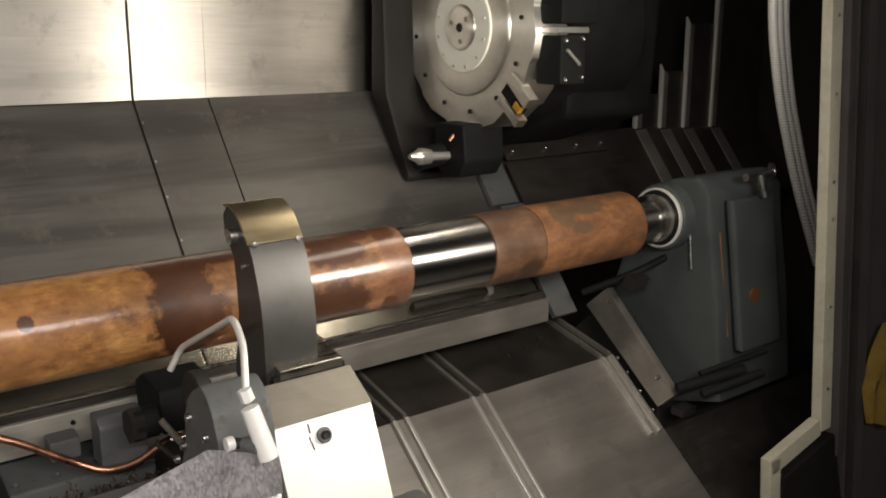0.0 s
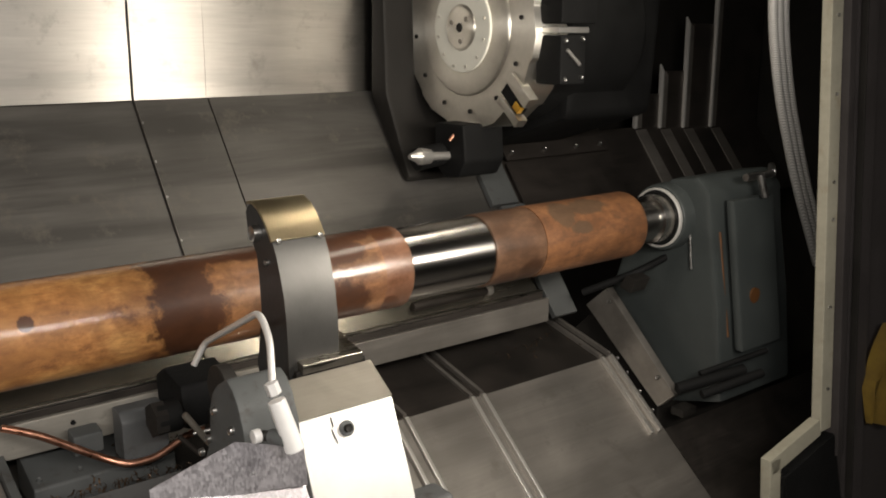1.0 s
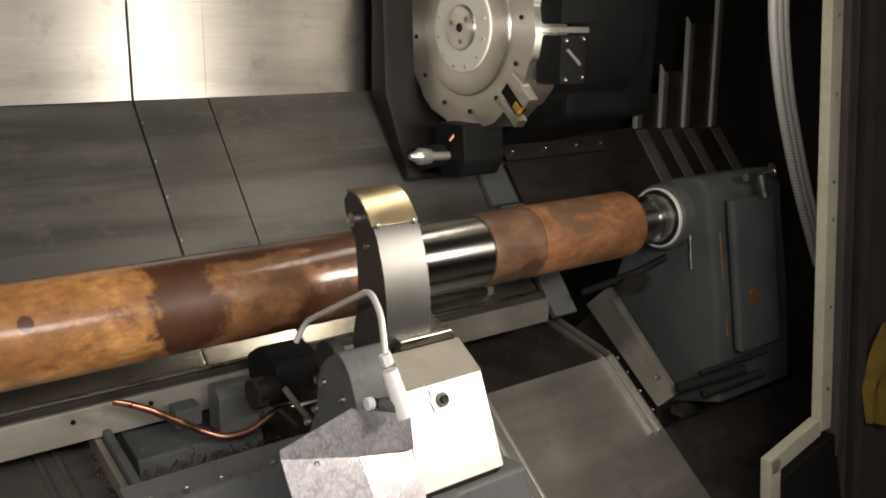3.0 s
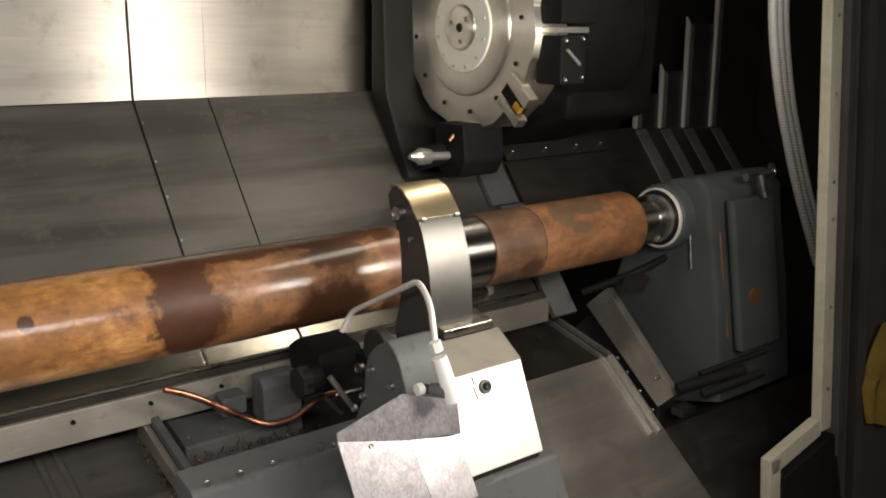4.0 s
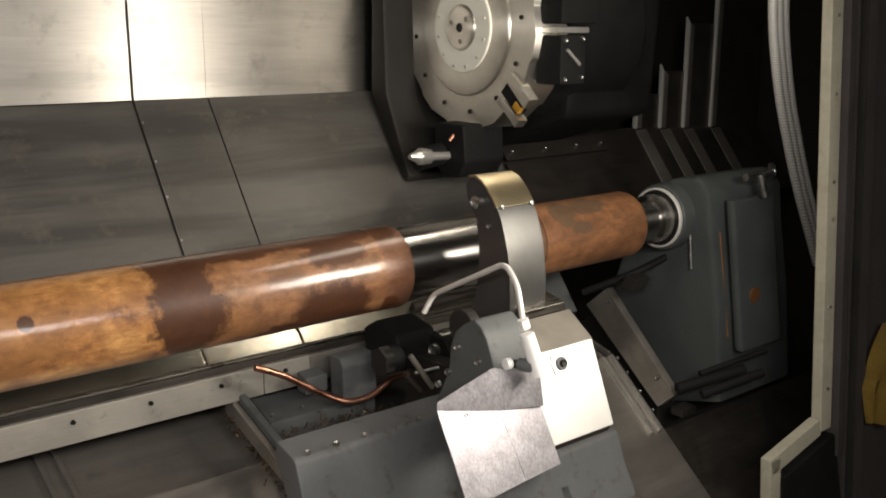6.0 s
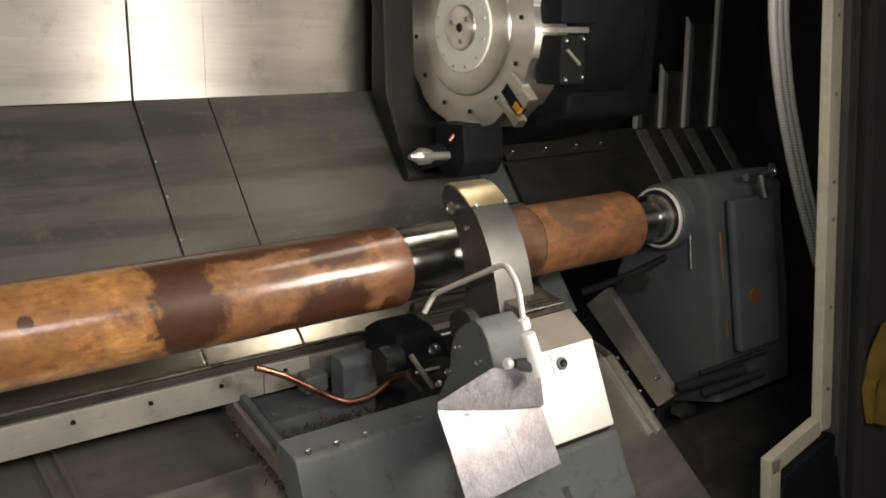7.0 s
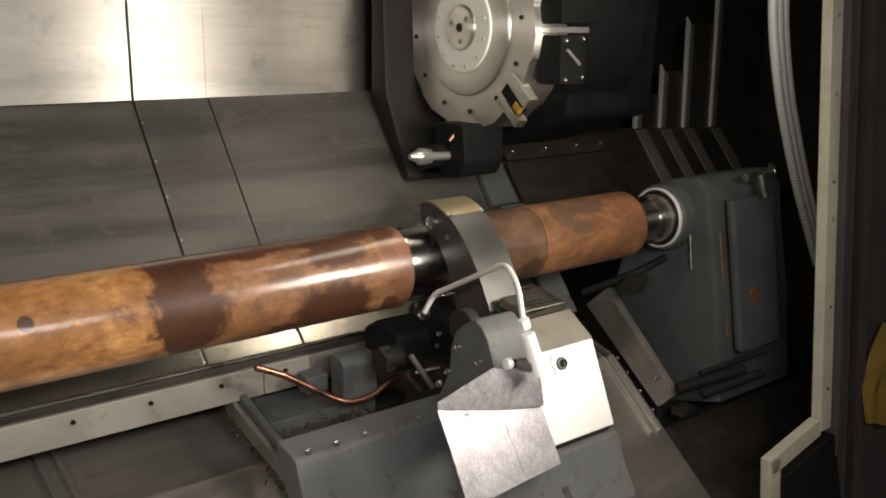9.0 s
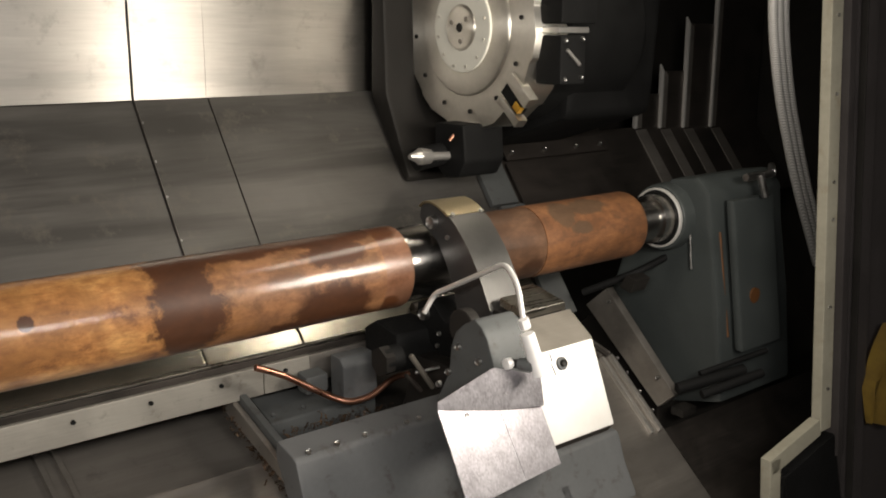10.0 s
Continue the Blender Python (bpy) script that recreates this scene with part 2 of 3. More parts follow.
turned_rings(M["turned"], 0.22, 0.85)
turned_rings(M["disc"], 0.37, 0.90)
turned_rings(M["sheet"], 0.42, 0.80, "Z")

# ---------------------------------------------------------------- mesh helpers


def flatten(me):
    """Normals weighted by area, so that wide faces stay flat between their rounded edges."""
    at = [[] for _ in me.vertices]
    face = [(p.normal.copy(), p.area) for p in me.polygons]
    for p in me.polygons:
        for v in p.vertices:
            at[v].append(p.index)
    limit, out = math.cos(radians(50)), []
    for p in me.polygons:
        n0 = face[p.index][0]
        for v in p.vertices:
            total = Vector()
            for f in at[v]:
                n, a = face[f]
                if n.dot(n0) > limit:
                    total += n * a
            out.append(total.normalized() if total.length > 1e-12 else n0)
    me.normals_split_custom_set(out)


def link(name, bm, material, parent=None, label="", smooth=True):
    me = bpy.data.meshes.new(name)
    bmesh.ops.recalc_face_normals(bm, faces=bm.faces[:])
    bm.to_mesh(me)
    bm.free()
    me.materials.append(M[material] if isinstance(material, str) else material)
    if smooth:
        me.shade_auto_smooth(angle=radians(40)) if hasattr(me, "shade_auto_smooth") else me.set_sharp_from_angle(angle=radians(40))
        for p in me.polygons:
            p.use_smooth = True
        flatten(me)
    ob = new(name, me)
    if parent is not None:
        ob.parent = parent
    if label:
        ob["label"] = label
    return ob


def part(name, bm, material, parent, label=""):
    return link(name, bm, material, parent, label)


def thing(name, label, category, at=(0, 0, 0), kind="", group=""):
    ob = new(name)
    ob.empty_display_size = 0.05
    ob.location = at
    return tagged(ob, label, category, group, kind)


def soften(bm, width, segments=2):
    if width:
        edges = [e for e in bm.edges if len(e.link_faces) == 2 and e.calc_face_angle(0) > radians(25)]
        bmesh.ops.bevel(bm, geom=edges, offset=width, segments=segments, profile=0.6, affect="EDGES", clamp_overlap=True)
    return bm


def prism(profile, x0, x1, bevel=0.004):
    """A profile of (y, z) drawn out along x."""
    bm = bmesh.new()
    a = [bm.verts.new((x0, y, z)) for y, z in profile]
    b = [bm.verts.new((x1, y, z)) for y, z in profile]
    bm.faces.new(a)
    bm.faces.new(b[::-1])
    for i in range(len(a)):
        j = (i + 1) % len(a)
        bm.faces.new((a[i], b[i], b[j], a[j]))
    bmesh.ops.recalc_face_normals(bm, faces=bm.faces[:])
    return soften(bm, bevel)


def block(x0, x1, y0, y1, z0, z1, bevel=0.004):
    return prism([(y0, z0), (y1, z0), (y1, z1), (y0, z1)], x0, x1, bevel)


def sheet(p, q, x0, x1, thick=0.012, lift=0.0, bevel=0.0015):
    """A plate from (y, z) p to q, between x0 and x1; its thickness lies behind the face, lift moves it outwards."""
    (y0, z0), (y1, z1) = p, q
    d = Vector((y1 - y0, z1 - z0)).normalized()
    n = Vector((-abs(d.y), abs(d.x)))
    if abs(d.x * n.x + d.y * n.y) > 1e-3:
        n = Vector((-abs(d.y), -abs(d.x)))
    a, b = Vector((y0, z0)) + n * lift, Vector((y1, z1)) + n * lift
    return prism([tuple(a), tuple(b), tuple(b - n * thick), tuple(a - n * thick)], x0, x1, bevel)


def rod(a, b, r, r2=None, n=20, bevel=0.0):
    a, b = Vector(a), Vector(b)
    bm = bmesh.new()
    bmesh.ops.create_cone(bm, cap_ends=True, segments=n, radius1=r, radius2=r if r2 is None else r2, depth=(b - a).length)
    m = Matrix.Translation((a + b) / 2) @ (b - a).to_track_quat("Z", "Y").to_matrix().to_4x4()
    bmesh.ops.transform(bm, matrix=m, verts=bm.verts[:])
    return soften(bm, bevel)


def lathe(profile, y, z, n=64, phase=0.0):
    """Rings of (x, radius) about an axis along x through (y, z); the ends are closed."""
    bm = bmesh.new()
    rings = []
    for x, r in profile:
        rings.append([bm.verts.new((x, y + r * math.cos(phase + i * math.tau / n), z + r * math.sin(phase + i * math.tau / n))) for i in range(n)])
    for a, b in zip(rings, rings[1:]):
        for i in range(n):
            bm.faces.new((a[i], a[(i + 1) % n], b[(i + 1) % n], b[i]))
    bm.faces.new(rings[0][::-1])
    bm.faces.new(rings[-1])
    return bm


def tube(points, r, n=12, steps=10):
    """A bent pipe through points, with rounded bends."""
    pts = [Vector(p) for p in points]
    path = [pts[0]]
    for a, b, c in zip(pts, pts[1:], pts[2:]):
        cut = min((b - a).length, (c - b).length) * 0.42
        p, q = b + (a - b).normalized() * cut, b + (c - b).normalized() * cut
        path += [p.lerp(b, t).lerp(b.lerp(q, t), t) for t in [i / steps for i in range(steps + 1)]]
    path.append(pts[-1])
    bm = bmesh.new()
    rings, side = [], None
    for i, p in enumerate(path):
        d = (path[min(i + 1, len(path) - 1)] - path[max(i - 1, 0)]).normalized()
        if side is None:
            side = d.orthogonal().normalized()
        side = (side - d * side.dot(d)).normalized()
        up = d.cross(side)
        rings.append([bm.verts.new(p + r * (side * math.cos(k * math.tau / n) + up * math.sin(k * math.tau / n))) for k in range(n)])
    for a, b in zip(rings, rings[1:]):
        for k in range(n):
            bm.faces.new((a[k], a[(k + 1) % n], b[(k + 1) % n], b[k]))
    bm.faces.new(rings[0][::-1])
    bm.faces.new(rings[-1])
    return bm


def bolt(at, normal, r, parent, name="bolt", material="bolt"):
    """A socket-head screw: a bevelled head with its hexagon hole."""
    n = Vector(normal).normalized()
    bm = bmesh.new()
    bmesh.ops.create_cone(bm, cap_ends=True, segments=18, radius1=r, radius2=r * 0.92, depth=r * 1.0)
    top = max(bm.faces, key=lambda f: f.calc_center_median().z)
    ins = bmesh.ops.inset_individual(bm, faces=[top], thickness=r * 0.45, depth=0.0)
    bmesh.ops.translate(bm, verts=top.verts[:], vec=(0, 0, -r * 0.5))
    bmesh.ops.transform(bm, matrix=Matrix.Translation(Vector(at) + n * r * 0.35) @ n.to_track_quat("Z", "Y").to_matrix().to_4x4(), verts=bm.verts[:])
    return part(name, bm, material, parent)


def chips(points, name, label, spread, count, size, parent=None, seed=3):
    """A heap of curled swarf: many short bent ribbons scattered along a line."""
    rnd = random.Random(seed)
    bm = bmesh.new()
    pts = [Vector(p) for p in points]
    for i in range(count):
        k = rnd.random() * (len(pts) - 1)
        a = pts[int(k)].lerp(pts[min(int(k) + 1, len(pts) - 1)], k % 1)
        a = a + Vector([rnd.gauss(0, s) for s in spread])
        turn = Euler([rnd.uniform(0, 6.28) for _ in range(3)]).to_matrix()
        s = size * rnd.uniform(0.5, 1.5)
        last = None
        for j in range(5):
            ang = j * 0.9
            c = turn @ Vector((math.cos(ang) * s, math.sin(ang) * s, j * s * 0.35)) + a
            w = turn @ Vector((0, 0, s * 0.5))
            pair = (bm.verts.new(c), bm.verts.new(c + w))
            if last:
                bm.faces.new((last[0], pair[0], pair[1], last[1]))
            last = pair
    ob = link(name, bm, "chips", parent)
    return tagged(ob, label, "swarf", kind="stuff") if parent is None else ob


def settle(ob, names, size, shift):
    """Sets parts of a thing to another size and place; marks them as done."""
    for o in ob.children:
        if o.name.split(".")[0] in names:
            o.data.transform(Matrix.Translation(shift) @ Matrix.Scale(size, 4))
            o["low"] = 1


# ---------------------------------------------------------------- structure: the lathe's enclosure
FOLD, FOOT = (0.80, 1.518), (0.346, 0.926)


def slope(s, lift=0.0):
    """A point of the slanted bed cover, s from its top (0) to its foot (1), lifted off it."""
    d = Vector((FOOT[0] - FOLD[0], FOOT[1] - FOLD[1]))
    n = Vector((d.y, -d.x)).normalized()
    p = Vector(FOLD) + d * s + n * lift
    return (p.x, p.y)


def build_shell():
    back = thing("wall_back", "brushed steel back wall of the machine room, folded sheets", "wall", kind="structure")
    for i, (x0, x1) in enumerate([(-0.7, 0.884), (0.889, 2.75)]):
        part("panel", sheet((0.792, 1.95), (0.80, 1.520), x0, x1, 0.012, 0.003 * i), "sheet", back)
    part("trim", sheet((0.7925, 1.95), (0.7995, 1.522), 1.104, 1.1052, 0.004, 0.0040), "sheet", back)
    part("panel", block(-0.7, 3.7, 0.83, 0.86, 1.3, 2.45, 0.0), "cast", back)
    part("panel", sheet((0.78, 2.42), (0.792, 1.952), -0.7, 3.7, 0.012), "shade", back)
    bed = thing("bed_cover", "slanted grey steel covers over the lathe bed", "machine cover", kind="structure")
    for i, (x0, x1) in enumerate([(-0.7, 0.885), (0.888, 1.108), (1.1105, 1.99)]):
        part("panel", sheet(FOLD, FOOT, x0, x1, 0.01, 0.002 * (i % 3)), "cover", bed)
    # dark and lighter lines along the joints, with small rivets on the first
    for x, w, m in ((0.8875, 0.0022, "shade"), (0.8905, 0.0016, "lower"), (1.110, 0.0014, "shade")):
        part("trim", sheet(slope(0.0), slope(1.0), x - w, x, 0.004, 0.0055), m, bed)
    for s in (0.10, 0.27, 0.42, 0.60, 0.76, 0.92):
        y, z = slope(s, 0.003)
        bolt((0.893, y, z), (0, -0.79, 0.61), 0.0035, bed, "rivet")
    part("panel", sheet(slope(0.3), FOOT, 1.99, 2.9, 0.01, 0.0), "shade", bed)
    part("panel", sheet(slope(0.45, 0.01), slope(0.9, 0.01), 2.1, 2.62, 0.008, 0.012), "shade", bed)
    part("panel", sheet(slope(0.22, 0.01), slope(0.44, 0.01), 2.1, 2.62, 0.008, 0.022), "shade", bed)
    for x in (2.13, 2.29, 2.45, 2.58):
        y, z = slope(0.405, 0.035)
        bolt((x, y, z), (0, -0.79, 0.61), 0.008, bed)
    strip = thing("bed_strip", "worn grey steel strip lying across the bed", "machine cover", kind="structure")
    part("plate", sheet(slope(0.40), slope(0.655), 1.955, 2.07, 0.02, 0.03), "grey", strip)
    part("plate", sheet(slope(0.665), slope(0.96), 1.985, 2.09, 0.02, 0.03), "grey", strip)
    part("plate", sheet(slope(0.965), slope(1.22), 2.0, 2.10, 0.02, 0.034), "grey", strip)
    rail = thing("guide_rail", "ground steel guide rail with bolt holes under the shaft", "guide rail", kind="structure")
    for x0, x1 in [(-0.7, 0.80), (0.803, 1.06), (1.063, 1.88)]:
        part("rail_top", prism([(0.17, 0.86), (0.36, 0.86), (0.385, 0.975), (0.275, 1.026), (0.17, 0.926)], x0, x1, 0.004), "way", rail)
    part("rail_face", prism([(0.150, 0.838), (0.166, 0.838), (0.166, 0.912), (0.150, 0.912)], -0.7, 0.93, 0.003), "face", rail)
    part("rail_face", prism([(0.150, 0.838), (0.166, 0.838), (0.166, 0.912), (0.150, 0.912)], 0.932, 1.06, 0.003), "face", rail)
    # Right stretch takes a darker sheet: its shade is put into the colour.
    part("rail_face", prism([(0.150, 0.838), (0.166, 0.838), (0.166, 0.912), (0.150, 0.912)], 1.0605, 1.90, 0.003), "lower", rail)
    part("rail_lip", prism([(0.158, 0.914), (0.169, 0.914), (0.169, 0.931), (0.158, 0.931)], -0.7, 1.88, 0.002), "shade", rail)
    for i in range(6):
        bolt((0.14 + i * 0.17, 0.150, 0.888), (0, -1, 0), 0.0055, rail, material="black")
    part("rail_edge", prism([(0.156, 0.933), (0.172, 0.933), (0.172, 0.939), (0.156, 0.939)], -0.7, 1.88, 0.0015), "rail", rail, "bright ground edge")
    part("guide_rod", rod((1.410, 0.191, 0.964), (1.679, 0.191, 0.964), 0.013, bevel=0.005), "shade", rail, "dark round rod lying along the rail")
    part("rod_end", rod((1.679, 0.191, 0.964), (1.701, 0.191, 0.964), 0.015, bevel=0.006), "tubing", rail)
    part("rail_foot", sheet((0.166, 0.838), (0.362, 0.752), -0.7, 1.88, 0.01, 0.0), "shade", rail)
    low = thing("lower_cover", "bent grey steel telescopic covers with raised ribs", "machine cover", kind="structure")
    deep = lambda y, z: (1.1 * y + 0.1764, 1.1 * z - 0.1691)
    a, b, c, e = deep(0.165, 0.832), deep(-0.063, 0.775), deep(-0.50, 0.409), deep(-0.262, 0.608)
    # Upper slope right of x 1.02 and last panel: shade put into colour.
    for i, (x0, x1) in enumerate([(-0.7, 0.435), (0.439, 1.02), (1.022, 1.276), (1.280, 1.551), (1.555, 2.16), (2.164, 3.7)]):
        if i == 5:
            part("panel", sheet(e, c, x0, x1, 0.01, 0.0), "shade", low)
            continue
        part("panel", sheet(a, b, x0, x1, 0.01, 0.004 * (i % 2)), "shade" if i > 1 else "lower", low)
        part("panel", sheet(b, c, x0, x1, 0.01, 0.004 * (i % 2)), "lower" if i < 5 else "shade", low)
    for x in (0.43, 1.274, 1.547, 2.09):
        for dx in (0.0, 0.040):
            part("rib", sheet(a, b, x + dx, x + dx + 0.013, 0.016, 0.014, 0.003), "lower", low)
            part("rib", sheet(b, c if x < 2.0 else e, x + dx, x + dx + 0.013, 0.016, 0.014, 0.003), "tubing", low)
    for s in (0.1, 0.3, 0.55, 0.8):
        y, z = b[0] + (e[0] - b[0]) * s, b[1] + (e[1] - b[1]) * s
        bolt((2.15, y, z + 0.012), (0, -0.64, 0.77), 0.006, low)
    # closing walls of the machine and of the hall round it
    for nm, bm, m in [("ceiling", block(-0.7, 3.7, -0.55, 0.86, 2.42, 2.46, 0), "cast"),
                      ("wall_left", block(-0.74, -0.7, -0.5, 0.86, 0.0, 2.46, 0), "sheet"),
                      ("wall_right", block(3.7, 3.74, -0.62, 0.86, 0.0, 2.46, 0), "cast"),
                      ("wall_front", block(-0.7, 3.7, -0.53, -0.49, 0.0, 0.40, 0), "door"),
                      ("floor", block(-5, 7, -6, 4, -0.05, 0.0, 0), "floor"),
                      ("wall_hall_back", block(-5, 7, 4, 4.1, 0, 5, 0), "hall"),
                      ("wall_hall_front", block(-5, 7, -6.1, -6, 0, 5, 0), "hall"),
                      ("wall_hall_west", block(-5.1, -5, -6, 4, 0, 5, 0), "hall"),
                      ("wall_hall_east", block(7, 7.1, -6, 4, 0, 5, 0), "hall"),
                      ("ceiling_hall", block(-5, 7, -6, 4, 5, 5.1, 0), "hall")]:
        tagged(link(nm, bm, m), "plain closing surface of the machine hall", nm.split("_")[0], kind="structure")


build_shell()


def build_doorway():
    """The right edge of the door opening: a cream seal that steps in at the foot, and the dark door frame."""
    frame_ob = thing("door_frame", "dark painted door frame with a cream sealing edge", "door frame", kind="structure")

    def bar(p, q, w, mat, name, lift=0.0, depth=0.03):
        (x0, z0), (x1, z1) = p, q
        d = Vector((x1 - x0, z1 - z0)).normalized()
        n = Vector((d.y, -d.x))
        bm = bmesh.new()
        lean = lambda z: -0.49 - 0.072 * (1.785 - z) - lift
        pts = [(x0, z0), (x1, z1), (x1 + n.x * w, z1 + n.y * w), (x0 + n.x * w, z0 + n.y * w)]
        f = [bm.verts.new((x, lean(z), z)) for x, z in pts]
        g = [bm.verts.new((x, lean(z) + depth, z)) for x, z in pts]
        bm.faces.new(f), bm.faces.new(g[::-1])
        for i in range(4):
            bm.faces.new((f[i], f[(i + 1) % 4], g[(i + 1) % 4], g[i]))
        bmesh.ops.recalc_face_normals(bm, faces=bm.faces[:])
        return part(name, soften(bm, 0.004), mat, frame_ob)

    bar((2.300, 0.63), (2.300, 2.42), -0.054, "cream", "seal")
    bar((2.005, 0.616), (2.240, 0.668), 0.048, "cream", "seal")
    bar((2.005, 0.30), (2.005, 0.616), 0.05, "cream", "seal")
    bar((2.302, 0.55), (2.302, 2.42), 0.03, "door", "jamb", 0.02, 0.06)
    bar((2.333, 0.40), (2.333, 2.42), 0.03, "door", "jamb", 0.0, 0.03)
    bar((2.365, 0.40), (2.365, 2.42), 0.06, "door", "jamb", 0.03, 0.06)
    bar((2.360, 0.40), (2.360, 2.42), 0.005, "cast", "jamb_edge", 0.034, 0.02)
    bar((2.427, 0.0), (2.427, 2.42), 1.25, "door", "panel", 0.0, 0.03)
    bar((2.053, 0.56), (2.300, 0.615), 0.55, "black", "panel", 0.012, 0.04)
    bar((2.057, 0.10), (2.057, 0.57), 0.25, "black", "panel", 0.006, 0.03)
    for z in (0.75, 0.98, 1.22, 1.32, 1.55, 1.75):
        bolt((2.273, -0.49 - 0.072 * (1.785 - z), z), (0, -1, 0), 0.005, frame_ob)


build_doorway()

# ---------------------------------------------------------------- things: the workpiece
AX, AZ = 0.0, 1.15


def build_shaft():
    shaft = thing("steel_shaft", "long rusty forged steel shaft with one bright turned journal", "shaft", (0, 0, 0))
    part("dull_section", lathe([(-0.68, 0.098), (-0.675, 0.0998), (0.56, 0.0998)], AX, AZ), "bar_oiled", shaft, "dull orange scaled section")
    part("oiled_section", lathe([(0.56, 0.0998), (1.130, 0.0998)], AX, AZ), "bar_oiled", shaft, "glossy oiled section with dark stains")
    part("tan_section", lathe([(1.130, 0.0998), (1.2075, 0.0998), (1.2085, 0.0988), (1.2086, 0.090)], AX, AZ), "bar_tan", shaft, "smooth tan section beside the journal")
    part("journal", lathe([(1.2090, 0.088), (1.2125, 0.0925), (1.467, 0.0925), (1.469, 0.09)], AX, AZ, 96), "turned", shaft, "bright turned journal")
    part("brown_section", lathe([(1.469, 0.094), (1.472, 0.097), (1.642, 0.097), (1.644, 0.0965)], AX, AZ), "bar_brown", shaft, "brown skinned section")
    part("end_section", lathe([(1.644, 0.0985), (2.040, 0.0985), (2.048, 0.0965), (2.053, 0.090), (2.054, 0.02)], AX, AZ), "bar_end", shaft, "rusty end section")


build_shaft()


def build_chuck():
    chuck = thing("chuck", "steel chuck that holds the shaft", "chuck")
    part("body", lathe([(-0.7, 0.24), (-0.56, 0.24), (-0.55, 0.23)], AX, AZ), "turned", chuck)
    for k in range(3):
        bm = block(-0.56, -0.46, -0.04, 0.04, 0.095, 0.2)
        bmesh.ops.transform(bm, matrix=Matrix.Translation((0, 0, AZ)) @ Matrix.Rotation(k * math.tau / 3, 4, "X"), verts=bm.verts[:])
        part("jaw", bm, "turned", chuck)


build_chuck()


def build_tailstock():
    tail = thing("tailstock", "green-grey painted tailstock with a chrome live centre", "tailstock")
    body = [(0.0, 1.268), (0.08, 1.18), (0.17, 1.02), (0.24, 0.80), (0.1, 0.5), (-0.24, 0.60), (-0.205, 0.9), (-0.165, 1.12), (-0.15, 1.24), (-0.10, 1.285)]
    part("body", prism(body, 2.26, 2.64, 0.02), "green", tail)
    part("side_plate", prism([(-0.20, 1.22), (-0.17, 1.22), (-0.24, 0.76), (-0.27, 0.76)], 2.31, 2.52, 0.012), "green", tail)
    part("quill", lathe([(2.05, 0.022), (2.075, 0.040), (2.085, 0.064), (2.14, 0.068), (2.145, 0.060), (2.155, 0.060), (2.16, 0.074), (2.215, 0.076)], AX, AZ), "turned", tail, "chrome live centre")
    part("cup", lathe([(2.208, 0.087), (2.214, 0.087)], AX, AZ), "black", tail)
    part("centre_ring", lathe([(2.212, 0.0855), (2.204, 0.0865), (2.202, 0.0885), (2.204, 0.0925), (2.214, 0.093)], AX, AZ), "satin", tail, "chrome ring of the live centre")
    part("nose", lathe([(2.213, 0.097), (2.216, 0.101), (2.23, 0.104), (2.27, 0.106)], AX, AZ), "green", tail)
    part("base_guide", prism([(0.05, 0.905), (-0.03, 0.975), (-0.296, 0.722), (-0.240, 0.668)], 1.955, 1.985, 0.006), "lower", tail, "worn grey guide plate")
    part("base", prism([(0.15, 0.78), (0.03, 0.90), (-0.22, 0.655), (-0.22, 0.40), (0.1, 0.4)], 1.985, 2.9, 0.01), "cast", tail)
    part("clamp", block(1.97, 2.03, -0.318, -0.275, 0.657, 0.680), "cast", tail)
    for a, b, r in [((2.12, -0.18, 0.665), (2.34, -0.26, 0.70), 0.018), ((2.16, -0.24, 0.655), (2.36, -0.31, 0.70), 0.014)]:
        part("cylinder", rod(a, b, r, bevel=0.004), "black", tail)
    part("cylinder_rod", rod((2.2, -0.2, 0.70), (2.42, -0.28, 0.75), 0.009), "black", tail)
    # Thin tubes added to stand for the highlights along the body's edges.
    part("trim", tube([(2.300, -0.166, 1.12), (2.303, -0.195, 0.93), (2.306, -0.216, 0.80)], 0.0045), "dull_orange", tail, "thin dull brown tube drawn for the line along the body's edge")
    part("trim", tube([(2.254, -0.09, 1.13), (2.254, -0.105, 1.0)], 0.004), "bolt", tail)
    part("badge", rod((2.385, -0.238, 0.925), (2.385, -0.249, 0.925), 0.024, n=24), "dull_orange", tail, "faded orange round badge")
    for p in [((2.36, -0.2, 1.285), (2.50, -0.2, 1.285)), ((2.42, -0.21, 1.29), (2.44, -0.22, 1.22)), ((2.50, -0.2, 1.285), (2.62, -0.12, 1.29))]:
        part("fitting", rod(*p, 0.012, bevel=0.003), "bolt", tail)
    part("hose_end", tube([(2.06, 0.16, 0.90), (2.15, 0.02, 0.98), (2.28, 0.0, 1.02)], 0.012), "black", tail)
    part("bracket", prism([(0.05, 0.935), (0.02, 0.98), (-0.02, 0.97), (0.0, 0.925)], 2.10, 2.17, 0.005), "cast", tail)
    for y, z in [(0.09, 0.868), (-0.1, 0.69)]:
        bolt((1.95, y - 0.14, z + 0.07), (-1, 0, 0), 0.006, tail, "guide_bolt")
    settle(tail, ("base_guide", "base", "clamp", "guide_bolt"), 1.1, (0, 0.1764, -0.1691))


build_tailstock()


